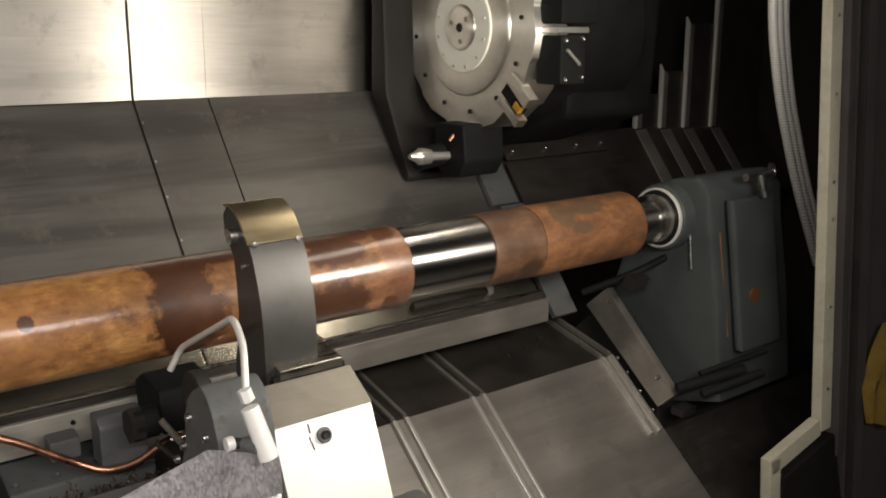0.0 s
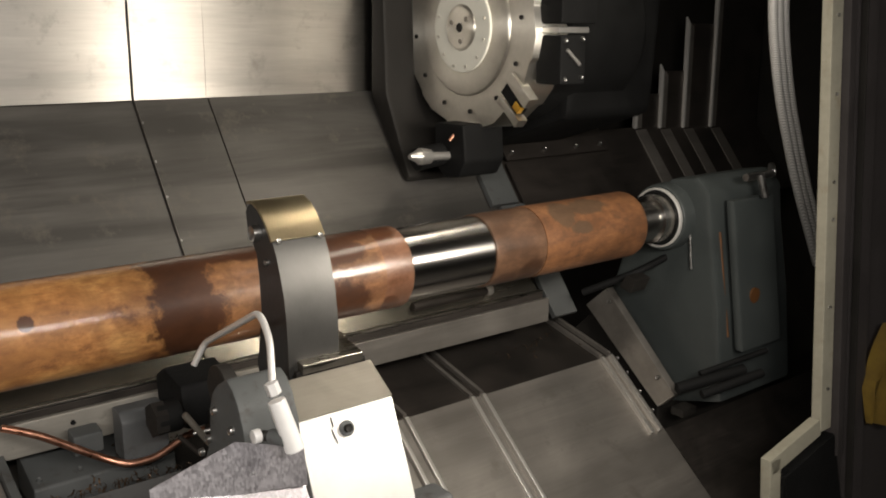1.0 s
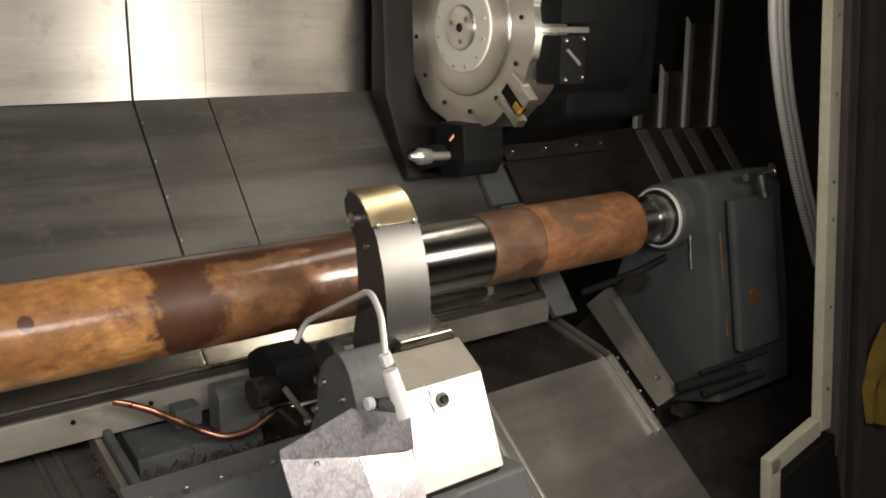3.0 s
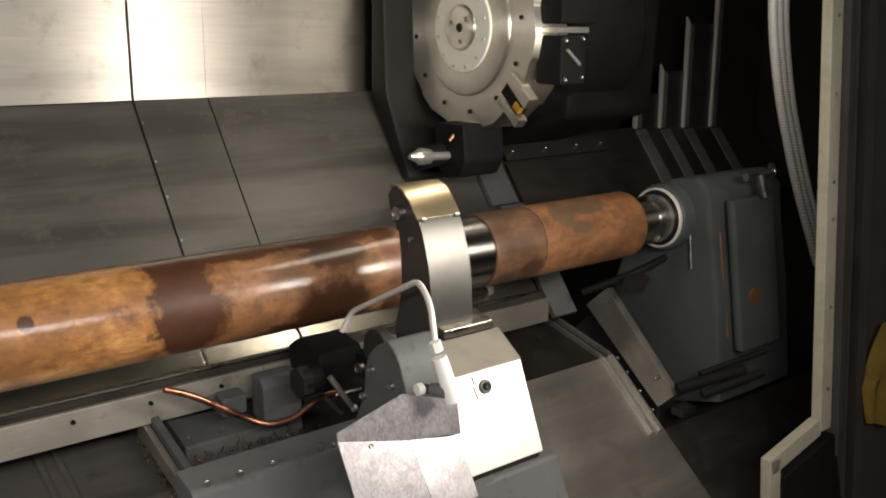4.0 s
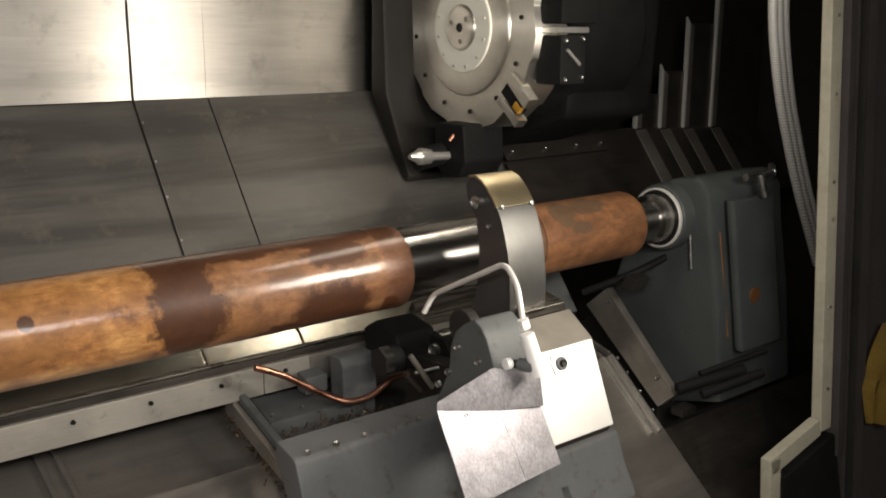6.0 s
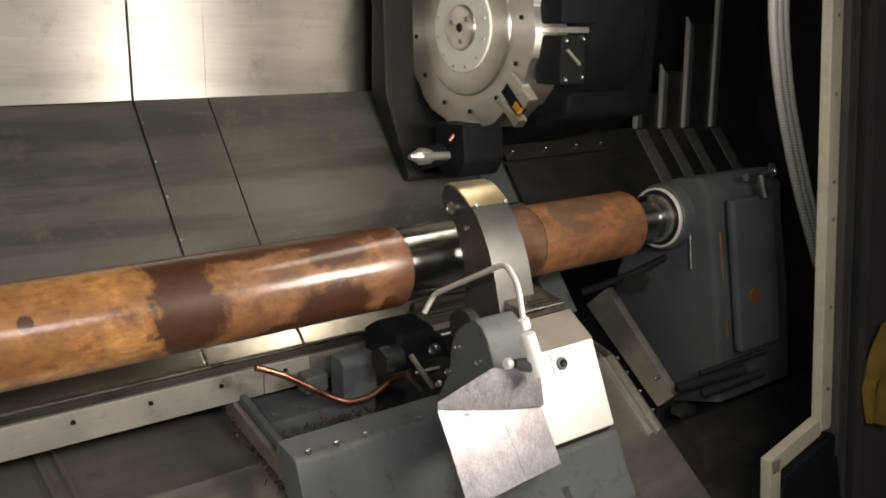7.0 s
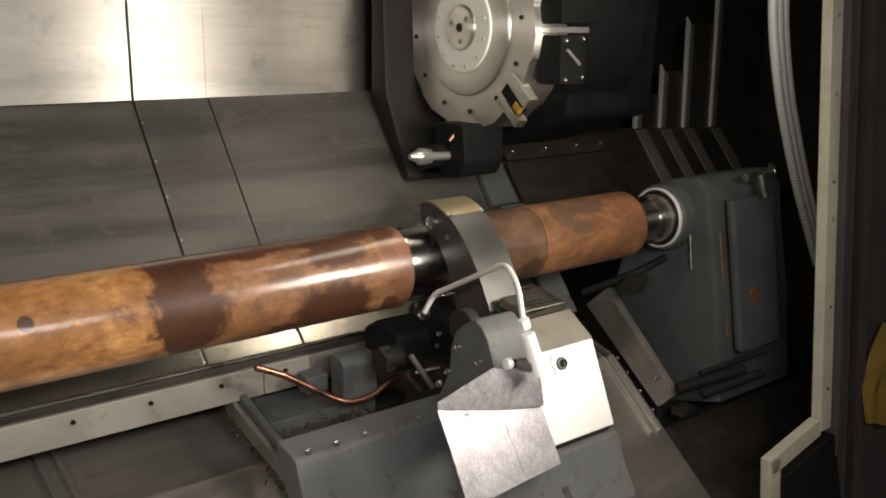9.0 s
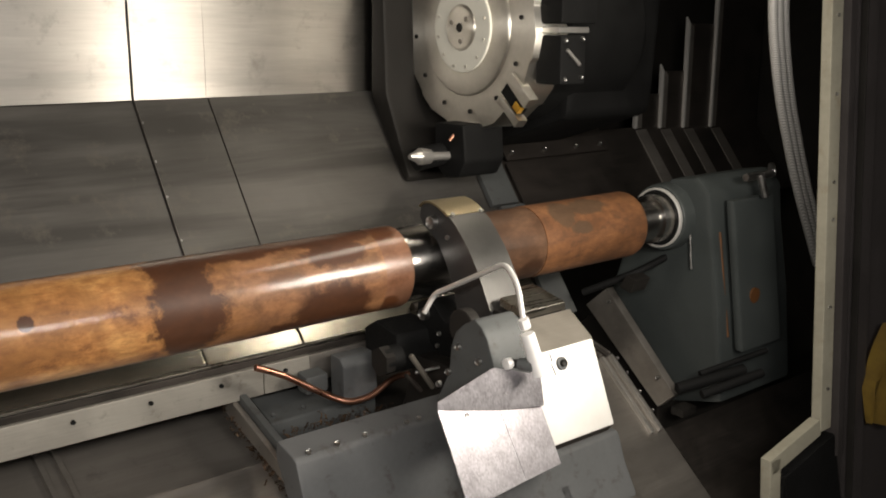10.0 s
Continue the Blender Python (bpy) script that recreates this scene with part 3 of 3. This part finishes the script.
def build_way_covers():
    """Steel way covers that telescope behind the tailstock; each plate steps out over the next."""
    cover = thing("telescopic_cover", "dark telescopic way covers, light strips drawn for the glints on their edges", "machine cover")
    for i, (x, top) in enumerate([(2.90, 1.47), (3.045, 1.56), (3.19, 1.75), (3.37, 2.3)]):
        f = 0.006 * i
        p = [(0.655 - f, 1.335 - f), (0.655 - f, top), (0.675 - f, top), (0.675 - f, 1.33 - f), (0.46 - f, 1.06 - f), (0.445 - f, 1.065 - f)]
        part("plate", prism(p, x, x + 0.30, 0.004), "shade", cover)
        # Light strips: the reflections along each plate's edge, put into colour.
        part("edge", prism([(0.650 - f, 1.335 - f), (0.650 - f, top), (0.668 - f, top + 0.03), (0.668 - f, 1.335 - f)], x - 0.045, x - 0.030, 0.004), "satin", cover)
        part("edge", prism([(0.656 - f, 1.335 - f), (0.656 - f, top - 0.02), (0.668 - f, top), (0.668 - f, 1.335 - f)], x - 0.030, x + 0.012, 0.004), "lower", cover)
        part("edge", prism([(0.650 - f, 1.332 - f), (0.668 - f, 1.32 - f), (0.47 - f, 1.07 - f), (0.45 - f, 1.075 - f)], x - 0.04, x + 0.025, 0.006), "lower", cover)


build_way_covers()


def build_turret():
    ty, tz = 0.41, 1.722
    tur = thing("tool_turret", "steel tool turret disc with an ivory ring, on a dark housing", "turret")
    # disc with twelve flat stations and shallow notches between them
    prof, n = [], 12
    for k in range(n):
        a0 = k * math.tau / n + 0.13
        for da, r in [(-0.22, 0.300), (-0.05, 0.308), (0.16, 0.306), (0.20, 0.299), (0.26, 0.299)]:
            prof.append((ty + r * math.cos(a0 + da), tz + r * math.sin(a0 + da)))
    part("disc", prism(prof, 1.775, 1.90, 0.004), "disc", tur)
    part("boss", lathe([(1.764, 0.150), (1.766, 0.196), (1.772, 0.203), (1.776, 0.203)], ty, tz), "disc", tur)
    ring = lathe([(1.756, 0.126), (1.758, 0.132), (1.765, 0.133)], ty, tz)
    part("ring", ring, "ivory", tur, "ivory painted ring")
    part("hub", lathe([(1.750, 0.058), (1.752, 0.066), (1.757, 0.069)], ty, tz), "disc", tur, "grey hub cap")
    part("hub_mark", lathe([(1.746, 0.011), (1.751, 0.015)], ty, tz), "cast", tur)
    for k in range(3):
        a = k * math.tau / 3 + 0.4
        part("hub_mark", lathe([(1.747, 0.007), (1.752, 0.009)], ty + 0.04 * math.cos(a), tz + 0.04 * math.sin(a), 16), "lid", tur)
    for k in range(12):
        a = k * math.tau / 12 + 0.3
        bolt((1.757, ty + 0.112 * math.cos(a), tz + 0.118 * math.sin(a)), (-1, 0, 0), 0.005, tur, material="disc")
        a += 0.12
        bolt((1.775, ty + 0.25 * math.cos(a), tz + 0.25 * math.sin(a)), (-1, 0, 0), 0.007, tur, material="cast")
    part("housing", lathe([(1.90, 0.27), (1.95, 0.29), (2.25, 0.29), (2.28, 0.27)], ty, tz, 48), "black", tur)
    part("housing_block", prism([(0.20, 1.45), (0.62, 1.32), (0.72, 1.45), (0.72, 2.2), (0.15, 2.2)], 2.0, 2.4, 0.03), "black", tur)
    # tool block with an amber insert, on the station that points down to the front
    def radial(bm, angle):
        bmesh.ops.transform(bm, matrix=Matrix.Translation((0, ty, tz)) @ Matrix.Rotation(angle, 4, "X"), verts=bm.verts[:])
        return bm
    ang = math.radians(-137)
    part("tool_holder", radial(block(1.764, 1.80, 0.245, 0.355, -0.058, -0.022), ang), "disc", tur)
    part("tool_holder", radial(block(1.764, 1.80, 0.255, 0.365, 0.018, 0.046), ang), "disc", tur)
    part("insert", radial(block(1.768, 1.80, 0.25, 0.34, -0.022, 0.018, 0.003), ang), "black", tur)
    part("insert", radial(block(1.764, 1.78, 0.315, 0.345, -0.012, 0.010, 0.002), ang), "amber", tur)
    # dark holder with screws on the front station
    part("tool_holder", block(1.80, 1.90, 0.03, 0.13, 1.565, 1.70, 0.01), "black", tur)
    part("tool_shank", block(1.80, 1.92, 0.04, 0.115, 1.705, 1.722, 0.004), "tubing", tur)
    part("tool_holder", block(1.80, 1.94, 0.03, 0.12, 1.73, 1.84, 0.008), "black", tur)
    for x, z in [(1.815, 1.685), (1.88, 1.69), (1.815, 1.58), (1.88, 1.585)]:
        bolt((x, 0.03, z), (0, -1, 0), 0.006, tur)
    part("wrench_mark", rod((1.82, 0.026, 1.66), (1.87, 0.026, 1.62), 0.005), "tubing", tur)
    # black boring holder below the disc, with its tool
    part("tool_holder", prism([(0.33, 1.44), (0.47, 1.44), (0.47, 1.31), (0.42, 1.27), (0.35, 1.28), (0.32, 1.33)], 1.70, 1.86, 0.012), "black", tur)
    part("boring_bar", rod((1.72, 0.40, 1.342), (1.63, 0.40, 1.345), 0.013), "tubing", tur)
    part("boring_bar", rod((1.63, 0.40, 1.345), (1.59, 0.40, 1.348), 0.022, 0.026, bevel=0.003), "tubing", tur)
    part("boring_bar", rod((1.59, 0.40, 1.348), (1.555, 0.40, 1.350), 0.022, 0.008), "tubing", tur)
    part("boring_bar", rod((1.70, 0.43, 1.345), (1.60, 0.43, 1.335), 0.035, bevel=0.006), "black", tur)
    part("coolant_pipe", rod((1.69, 0.38, 1.39), (1.72, 0.37, 1.43), 0.005), "copper", tur)
    slide = thing("turret_slide", "dark cast slide that carries the tool turret", "machine slide")
    part("body", prism([(0.735, 2.3), (0.765, 1.51), (0.66, 1.345), (0.575, 1.238), (0.55, 1.26), (0.62, 1.40), (0.675, 1.52), (0.70, 2.3)], 1.66, 1.98, 0.02), "cast", slide)
    part("body", prism([(0.735, 2.3), (0.765, 1.51), (0.705, 1.435), (0.66, 1.435), (0.675, 1.52), (0.70, 2.3)], 1.98, 2.6, 0.015), "cast", slide)
    part("wiper", prism([(0.745, 2.3), (0.715, 1.52), (0.66, 1.42), (0.56, 1.30), (0.58, 1.27), (0.68, 1.40), (0.74, 1.52), (0.76, 2.3)], 1.72, 1.97, 0.01), "black", slide)


build_turret()


def build_hose():
    hose = thing("braided_hose", "braided steel coolant hose hanging behind the door edge", "hose")
    for dx in (-0.03, 0.0, 0.03):
        part("hose", tube([(2.44 + dx, -0.2, 2.3), (2.46 + dx, -0.2, 1.75), (2.53 + dx, -0.2, 1.52), (2.66 + dx, -0.2, 1.25), (2.84 + dx, -0.2, 0.95)], 0.014, 14), "braid", hose)


build_hose()


def build_bag():
    """A yellow cloth that hangs on the dark frame: a drooping sheet in soft folds."""
    bm = bmesh.new()
    rows, cols = 14, 12
    grid = []
    for i in range(rows):
        v = i / (rows - 1)
        wide = 0.05 + 0.20 * min(1.0, v * 1.7) - 0.05 * max(0, v - 0.8)
        line = []
        for j in range(cols):
            u = j / (cols - 1) - 0.5
            fold = 0.018 * math.sin(u * 17 + v * 3) + 0.03 * v * math.cos(u * 3)
            line.append(bm.verts.new((2.53 + u * wide, -0.60 - fold, 0.90 - 0.27 * v - 0.03 * math.cos(u * 3.1) * v)))
        grid.append(line)
    for a, b in zip(grid, grid[1:]):
        for j in range(cols - 1):
            bm.faces.new((a[j], a[j + 1], b[j + 1], b[j]))
    bmesh.ops.solidify(bm, geom=bm.faces[:], thickness=0.006)
    tagged(link("cloth", bm, "yellow"), "folded yellow cloth hanging on the dark frame", "cloth")


build_bag()

# ---------------------------------------------------------------- things: the steady rest that travels
rest = thing("steady_rest", "grey travelling steady rest with curved roller arms", "steady rest")
# drawn at 10:9, shrunk and seated about the eye to fit the camera's view
SIZE, SEAT = 0.9, Vector((0.0, -0.1764, 0.1691))


def own(y, z):
    """A point of the section through the machine, in the space of the rest."""
    return (y - SEAT.y, z - SEAT.z)


PIVOT = own(-0.315, 0.954)


def shrink(ob):
    for o in ob.children:
        if o.type == "MESH" and "low" not in o:
            o.data.transform(Matrix.Scale(SIZE, 4))


def build_upper_arm():
    """A curved arm that swings over the shaft: milled back, brass guard on its head, black side, roller at the tip."""
    arm = new("upper_arm")
    arm.parent = rest
    arm.location = (0, *PIVOT)
    arm["label"] = "curved steel arm with a brass guard and a black side"
    py, pz = PIVOT[0] / SIZE, PIVOT[1] / SIZE
    back = [(-0.199, 1.02), (-0.199, 1.09), (-0.197, 1.135), (-0.190, 1.185), (-0.179, 1.225), (-0.165, 1.265), (-0.150, 1.290)]
    head = [(-0.150, 1.290), (-0.134, 1.312), (-0.115, 1.333), (-0.095, 1.349), (-0.070, 1.358), (-0.048, 1.355)]
    inner = [(-0.030, 1.335), (-0.035, 1.305), (-0.055, 1.275), (-0.072, 1.25), (-0.079, 1.20), (-0.082, 1.135), (-0.072, 1.08), (-0.05, 1.00), (-0.10, 0.93), (-0.18, 0.93)]
    move = lambda pts: [(y - py, z - pz) for y, z in pts]
    bm = prism(move(back + head[1:] + inner), 1.424, 1.536, 0.002)
    part("web", bm, "armface", arm, "black side of the arm")
    def strip(line, x0, x1, t):
        out = []
        for i, p in enumerate(line):
            a, b = Vector(line[max(i - 1, 0)]), Vector(line[min(i + 1, len(line) - 1)])
            d = (b - a).normalized()
            out.append((p[0] - d.y * t, p[1] + d.x * t))
        return prism(move(line + out[::-1]), x0, x1, 0.0012)
    part("back_plate", strip(back, 1.420, 1.540, 0.004), "armskin", arm, "milled steel back of the arm")
    part("guard", strip(head, 1.418, 1.542, 0.006), "brass", arm, "brass guard plate")
    for x in (1.432, 1.528):
        bolt((x, -0.157 - py, 1.292 - pz), (0, -0.8, 0.55), 0.006, arm, "screw")
    bolt((1.424, -0.083 - py, 1.299 - pz), (-1, 0, 0), 0.018, arm, "roller_bolt")
    bolt((1.424, -0.122 - py, 1.243 - pz), (-1, 0, 0), 0.007, arm, "screw")
    r = lathe([(1.440, 0.040), (1.443, 0.044), (1.518, 0.044), (1.521, 0.040)], -0.083 - py, 1.299 - pz, 32)
    part("roller", r, "turned", arm)
    shrink(arm)
    return arm


def build_lower_arm():
    arm = new("lower_arm")
    arm.parent = rest
    arm["label"] = "black lower arm with its roller"
    prof = [(-0.025, 0.035), (0.03, 0.03), (0.045, -0.01), (0.02, -0.06), (-0.05, -0.12), (-0.18, -0.11), (-0.16, -0.05), (-0.07, -0.02)]
    part("web", prism(prof, 1.288, 1.40, 0.006), "black", arm)
    bolt((1.288, 0.0, 0.0), (-1, 0, 0), 0.016, arm, "roller_bolt")
    part("roller", lathe([(1.30, 0.026), (1.303, 0.029), (1.385, 0.029), (1.388, 0.026)], 0.012, 0.012, 32), "turned", arm)
    for y, z in [(-0.045, -0.05), (-0.03, -0.08)]:
        bolt((1.288, y, z), (-1, 0, 0), 0.006, arm, "screw")
    return arm


def build_rest():
    front = [(-0.387, 0.765), (-0.305, 0.962)]
    part("box", prism([front[0], front[1], (-0.222, 1.018), (-0.205, 1.0), (-0.21, 0.78)], 1.380, 1.604, 0.004), "bright", rest, "bright metal valve box")
    # Tan sheet on the box top: its dimmer reflection is put into the colour.
    part("box_top_tone", prism([(-0.303, 0.9665), (-0.222, 1.0215), (-0.220, 1.0175), (-0.301, 0.963)], 1.379, 1.605, 0.001), "lid", rest, "tan sheet on the valve box, its top's dimmer light in the colour")
    part("box_foot", prism([(-0.372, 0.745), (-0.384, 0.764), (-0.22, 0.78), (-0.22, 0.745)], 1.388, 1.60, 0.002), "shade", rest)
    part("plug", rod((1.482, -0.316, 0.930), (1.482, -0.3235, 0.9332), 0.016, n=28, bevel=0.0015), "grey", rest, "grey screwed plug")
    bolt((1.482, -0.3235, 0.9332), (0, -0.92, 0.39), 0.009, rest, "plug_screw", "cast")
    part("marking", rod((1.453, -0.307, 0.959), (1.454, -0.315, 0.941), 0.0014, n=6), "cast", rest)
    part("marking", rod((1.450, -0.317, 0.936), (1.456, -0.328, 0.910), 0.0011, n=6), "cast", rest)
    # body casting
    body = [(-0.112, 0.821), (-0.164, 0.917), (-0.172, 0.984), (-0.189, 1.023), (-0.22, 1.05), (-0.259, 1.071), (-0.285, 1.057), (-0.305, 1.033), (-0.327, 0.982), (-0.332, 0.94), (-0.32, 0.86), (-0.28, 0.8)]
    part("body", prism(body, 1.258, 1.375, 0.009), "grey", rest)
    part("boss", lathe([(1.261, 0.040), (1.265, 0.046), (1.29, 0.046)], -0.206, 1.033, 32), "cast", rest, "dark round boss")
    for y, z in [(-0.205, 0.99), (-0.279, 0.975), (-0.169, 0.918), (-0.132, 0.876)]:
        bolt((1.257, y, z), (-1, 0, 0), 0.0085, rest)
    part("arm_seat", prism([(-0.21, 0.86), (-0.215, 1.03), (-0.08, 1.03), (-0.05, 0.95), (-0.08, 0.86)], 1.43, 1.60, 0.008), "cast", rest)
    part("way_plate", prism([(-0.225, 1.025), (-0.225, 1.045), (-0.14, 1.062), (-0.14, 1.04)], 1.44, 1.585, 0.003), "rail", rest)
    part("way_plate", prism([(-0.135, 1.035), (-0.135, 1.055), (-0.09, 1.06), (-0.09, 1.04)], 1.52, 1.60, 0.003), "rail", rest)
    # galvanised guard in front: bent sheet
    d = Vector((-0.387 + 0.305, 0.765 - 0.962)).normalized()
    nrm = Vector((d.y, -d.x))
    def on(x, s, lift):
        p = Vector((-0.305, 0.962)) + d * s + nrm * lift
        return (x, p.x, p.y)

    def facet(name, corners, label=""):
        """One bent face of the guard: corners of (x, down the front, lift)."""
        bm = bmesh.new()
        f = [bm.verts.new(on(*c)) for c in corners]
        g = [bm.verts.new(on(x, s, lift - 0.003)) for x, s, lift in corners]
        bm.faces.new(f), bm.faces.new(g[::-1])
        for i in range(len(f)):
            j = (i + 1) % len(f)
            bm.faces.new((f[i], f[j], g[j], g[i]))
        return part(name, soften(bm, 0.0008, 1), "zinc", rest, label)

    lift = 0.060
    upper = [(1.060, 0.031), (1.223, -0.006), (1.350, 0.038), (1.346, 0.107), (1.220, 0.088), (1.062, 0.049)]
    facet("guard_top", [(*c, lift + (0.010 if k < 3 else 0.0)) for k, c in enumerate(upper)], "darker upper fold of the guard sheet")
    facet("guard_sheet", [(*c, lift + 0.014 * (k > 1)) for k, c in enumerate(((1.062, 0.049), (1.220, 0.088), (1.235, 0.245), (1.072, 0.258)))], "galvanised guard sheet with spangle")
    facet("guard_flap", [(*c, lift - k) for c, k in (((1.220, 0.088), -0.001), ((1.346, 0.107), 0.010), ((1.350, 0.240), -0.004), ((1.235, 0.245), -0.015))], "folded flap of the guard sheet")
    for x, s in [(1.13, 0.075), (1.245, 0.055)]:
        bolt(on(x, s, lift), (0, nrm.x, nrm.y), 0.005, rest, "rivet")
    # saddle on the lower ways
    part("saddle", prism([(-0.445, 0.585), (-0.400, 0.66), (-0.312, 0.885), (-0.300, 0.893), (-0.235, 0.905), (-0.225, 0.87), (-0.26, 0.81), (-0.40, 0.585)], 0.765, 1.44, 0.006), "saddle", rest)
    part("apron", prism([(-0.445, 0.585), (-0.400, 0.66), (-0.372, 0.735), (-0.30, 0.735), (-0.30, 0.585)], 1.40, 1.64, 0.012), "saddle", rest)
    part("trough", prism([(-0.36, 0.80), (-0.36, 0.82), (-0.19, 0.887), (-0.07, 0.887), (-0.07, 0.865), (-0.19, 0.865)], 0.775, 1.42, 0.003), "cast", rest, "oily dark trough of the saddle")
    part("top_plate", prism([(-0.20, 0.875), (-0.195, 0.925), (-0.09, 0.955), (-0.075, 0.945), (-0.075, 0.875)], 0.775, 1.03, 0.006), "grey", rest)
    part("end_plate", prism([(-0.318, 0.835), (-0.305, 0.905), (-0.09, 0.965), (-0.06, 0.965), (-0.06, 0.89)], 0.752, 0.768, 0.004), "grey", rest)
    part("wiper", prism([(-0.328, 0.852), (-0.315, 0.886), (-0.09, 0.950), (-0.06, 0.950), (-0.06, 0.915)], 0.736, 0.750, 0.003), "lower", rest, "worn wiper strip on the saddle's end")
    for x in (0.80, 0.866, 0.932, 1.038, 1.07):
        bolt((x, -0.300, 0.893), (0, -0.3, 0.95), 0.006, rest, "saddle_bolt", "bolt")
    for x in (0.79, 0.86, 0.93, 1.0):
        bolt((x, -0.175, 0.931), (0, -0.3, 0.95), 0.005, rest, "plate_bolt", "grey")
    part("terminal_box", prism([(-0.135, 0.90), (-0.135, 0.98), (-0.12, 0.997), (-0.078, 0.997), (-0.078, 0.90)], 0.985, 1.075, 0.006), "saddle", rest)
    part("terminal_box", prism([(-0.12, 0.93), (-0.12, 0.97), (-0.078, 0.975), (-0.078, 0.93)], 0.90, 0.955, 0.006), "grey", rest)
    part("scraper_block", prism([(-0.13, 0.93), (-0.11, 1.015), (-0.02, 1.03), (0.03, 1.0), (0.02, 0.90)], 1.145, 1.26, 0.01), "black", rest)
    part("gland", rod((1.095, -0.12, 0.965), (1.145, -0.12, 0.965), 0.032, bevel=0.004), "black", rest)
    part("gland", rod((1.09, -0.12, 0.965), (1.115, -0.12, 0.965), 0.036, n=6), "cast", rest)
    part("lever", rod((1.130, -0.190, 0.992), (1.185, -0.200, 0.905), 0.0065, bevel=0.002), "lid", rest)
    part("lever", rod((1.119, -0.185, 0.947), (1.159, -0.190, 0.900), 0.005, bevel=0.002), "shade", rest)
    part("lever", rod((1.149, -0.180, 0.943), (1.204, -0.200, 0.950), 0.004, bevel=0.001), "bolt", rest)
    part("oil_pipe", tube([(0.745, -0.197, 1.054), (0.775, -0.200, 1.041), (0.807, -0.205, 1.024), (0.897, -0.215, 0.962), (0.937, -0.235, 0.943), (0.989, -0.235, 0.942), (1.059, -0.225, 0.968), (1.111, -0.205, 0.957)], 0.0068), "copper", rest, "copper oil pipe")
    # coolant pipe with its fitting
    part("pipe_fitting", rod((1.290, -0.400, 1.067), (1.313, -0.420, 0.972), 0.0165, 0.018, bevel=0.003), "fitting", rest, "white metal pipe fitting")
    part("pipe_nut", rod((1.284, -0.393, 1.099), (1.290, -0.396, 1.078), 0.0125, n=6), "fitting", rest)
    part("coolant_pipe", tube([(1.286, -0.397, 1.074), (1.310, -0.345, 1.163), (1.314, -0.300, 1.201), (1.314, -0.035, 1.069), (1.293, -0.022, 1.021)], 0.0068), "satin", rest, "bent steel coolant pipe")
    part("knob", rod((1.254, -0.372, 0.996), (1.269, -0.372, 0.996), 0.013, bevel=0.003), "fitting", rest)
    part("knob_neck", rod((1.271, -0.372, 0.995), (1.293, -0.385, 0.991), 0.010, bevel=0.002), "cast", rest)
    part("pipe_block", rod((1.286, -0.380, 0.993), (1.299, -0.415, 0.995), 0.014, bevel=0.004), "grey", rest)
    chips([(0.80, -0.24, 0.91), (0.92, -0.235, 0.915), (1.04, -0.22, 0.90)], "swarf", "", (0.02, 0.010, 0.004), 100, 0.005, rest, 5)
    chips([(0.95, -0.14, 0.93), (1.06, -0.15, 0.92)], "swarf", "", (0.01, 0.008, 0.006), 60, 0.006, rest, 6)
    chips([(0.732, -0.33, 0.855), (0.732, -0.2, 0.892), (0.732, -0.075, 0.930)], "swarf", "", (0.006, 0.010, 0.008), 220, 0.0045, rest, 7)


build_rest()


# the saddle lies lower and further back, the black scraper between; scaled about the eye to fit the camera's view
settle(rest, ("saddle", "apron", "saddle_bolt"), 1.03, (0, 0.2293, -0.2198))
settle(rest, ("top_plate", "plate_bolt", "trough"), 1.19, (0, 0.5116, -0.4904))
settle(rest, ("terminal_box",), 1.11, (0, 0.3704, -0.3551))
settle(rest, ("oil_pipe", "swarf"), 1.165, (0, 0.4675, -0.4481))
settle(rest, ("end_plate", "wiper"), 1.15, (0, 0.4410, -0.4228))
settle(rest, ("gland", "lever"), 1.02, (0, 0.2117, -0.2029))
settle(rest, ("scraper_block",), 1.04, (0, 0.2470, -0.2367))
shrink(rest)
part("column", prism([own(-0.33, 0.74), own(-0.33, 0.95), own(-0.05, 0.93), own(0.02, 0.74)], 1.24, 1.42, 0.01), "cast", rest)
upper_arm = build_upper_arm()
lower_arm = build_lower_arm()
chips([(1.80, 0.26, 0.726), (2.05, 0.28, 0.731)], "swarf", "loose oily steel chips on the covers", (0.08, 0.04, 0.002), 40, 0.005, None, 8)

# ---------------------------------------------------------------- what moves


def motions():
    rows = [(0.0, -0.656), (0.5, -0.656), (0.6, -0.652)]
    rows += [(t, -0.656 + 0.1211 * (t - 0.575)) for t in (0.8, 1.0, 1.5, 2.0, 2.5, 3.0, 3.5, 4.0, 4.5, 5.0, 5.5, 5.85)]
    rows += [(5.98, -0.003), (6.1, 0.0), (7.0, 0.0), (10.0, 0.0)]
    walk(rest, [(t, pose(SIZE * x, SEAT.y, SEAT.z)) for t, x in rows])
    swing = -28.0
    arc = [(0.0, 0.0), (5.9, 0.0), (6.05, 0.05), (6.4, 0.22), (6.8, 0.41), (7.0, 0.50), (7.5, 0.70), (8.0, 0.89), (8.25, 0.985), (8.35, 1.0), (9.0, 1.0), (10.0, 1.0)]
    walk(upper_arm, [(t, pose(0, *PIVOT, swing * f)) for t, f in arc])
    lift = [(0.0, 0.0), (7.0, 0.0), (7.15, 0.04), (7.5, 0.27), (8.0, 0.71), (8.25, 0.95), (8.35, 1.0), (9.0, 1.0), (10.0, 1.0)]
    walk(lower_arm, [(t, pose(0, *own(-0.08 + 0.044 * f, 0.943 + 0.081 * f), -14 * f)) for t, f in lift])


motions()
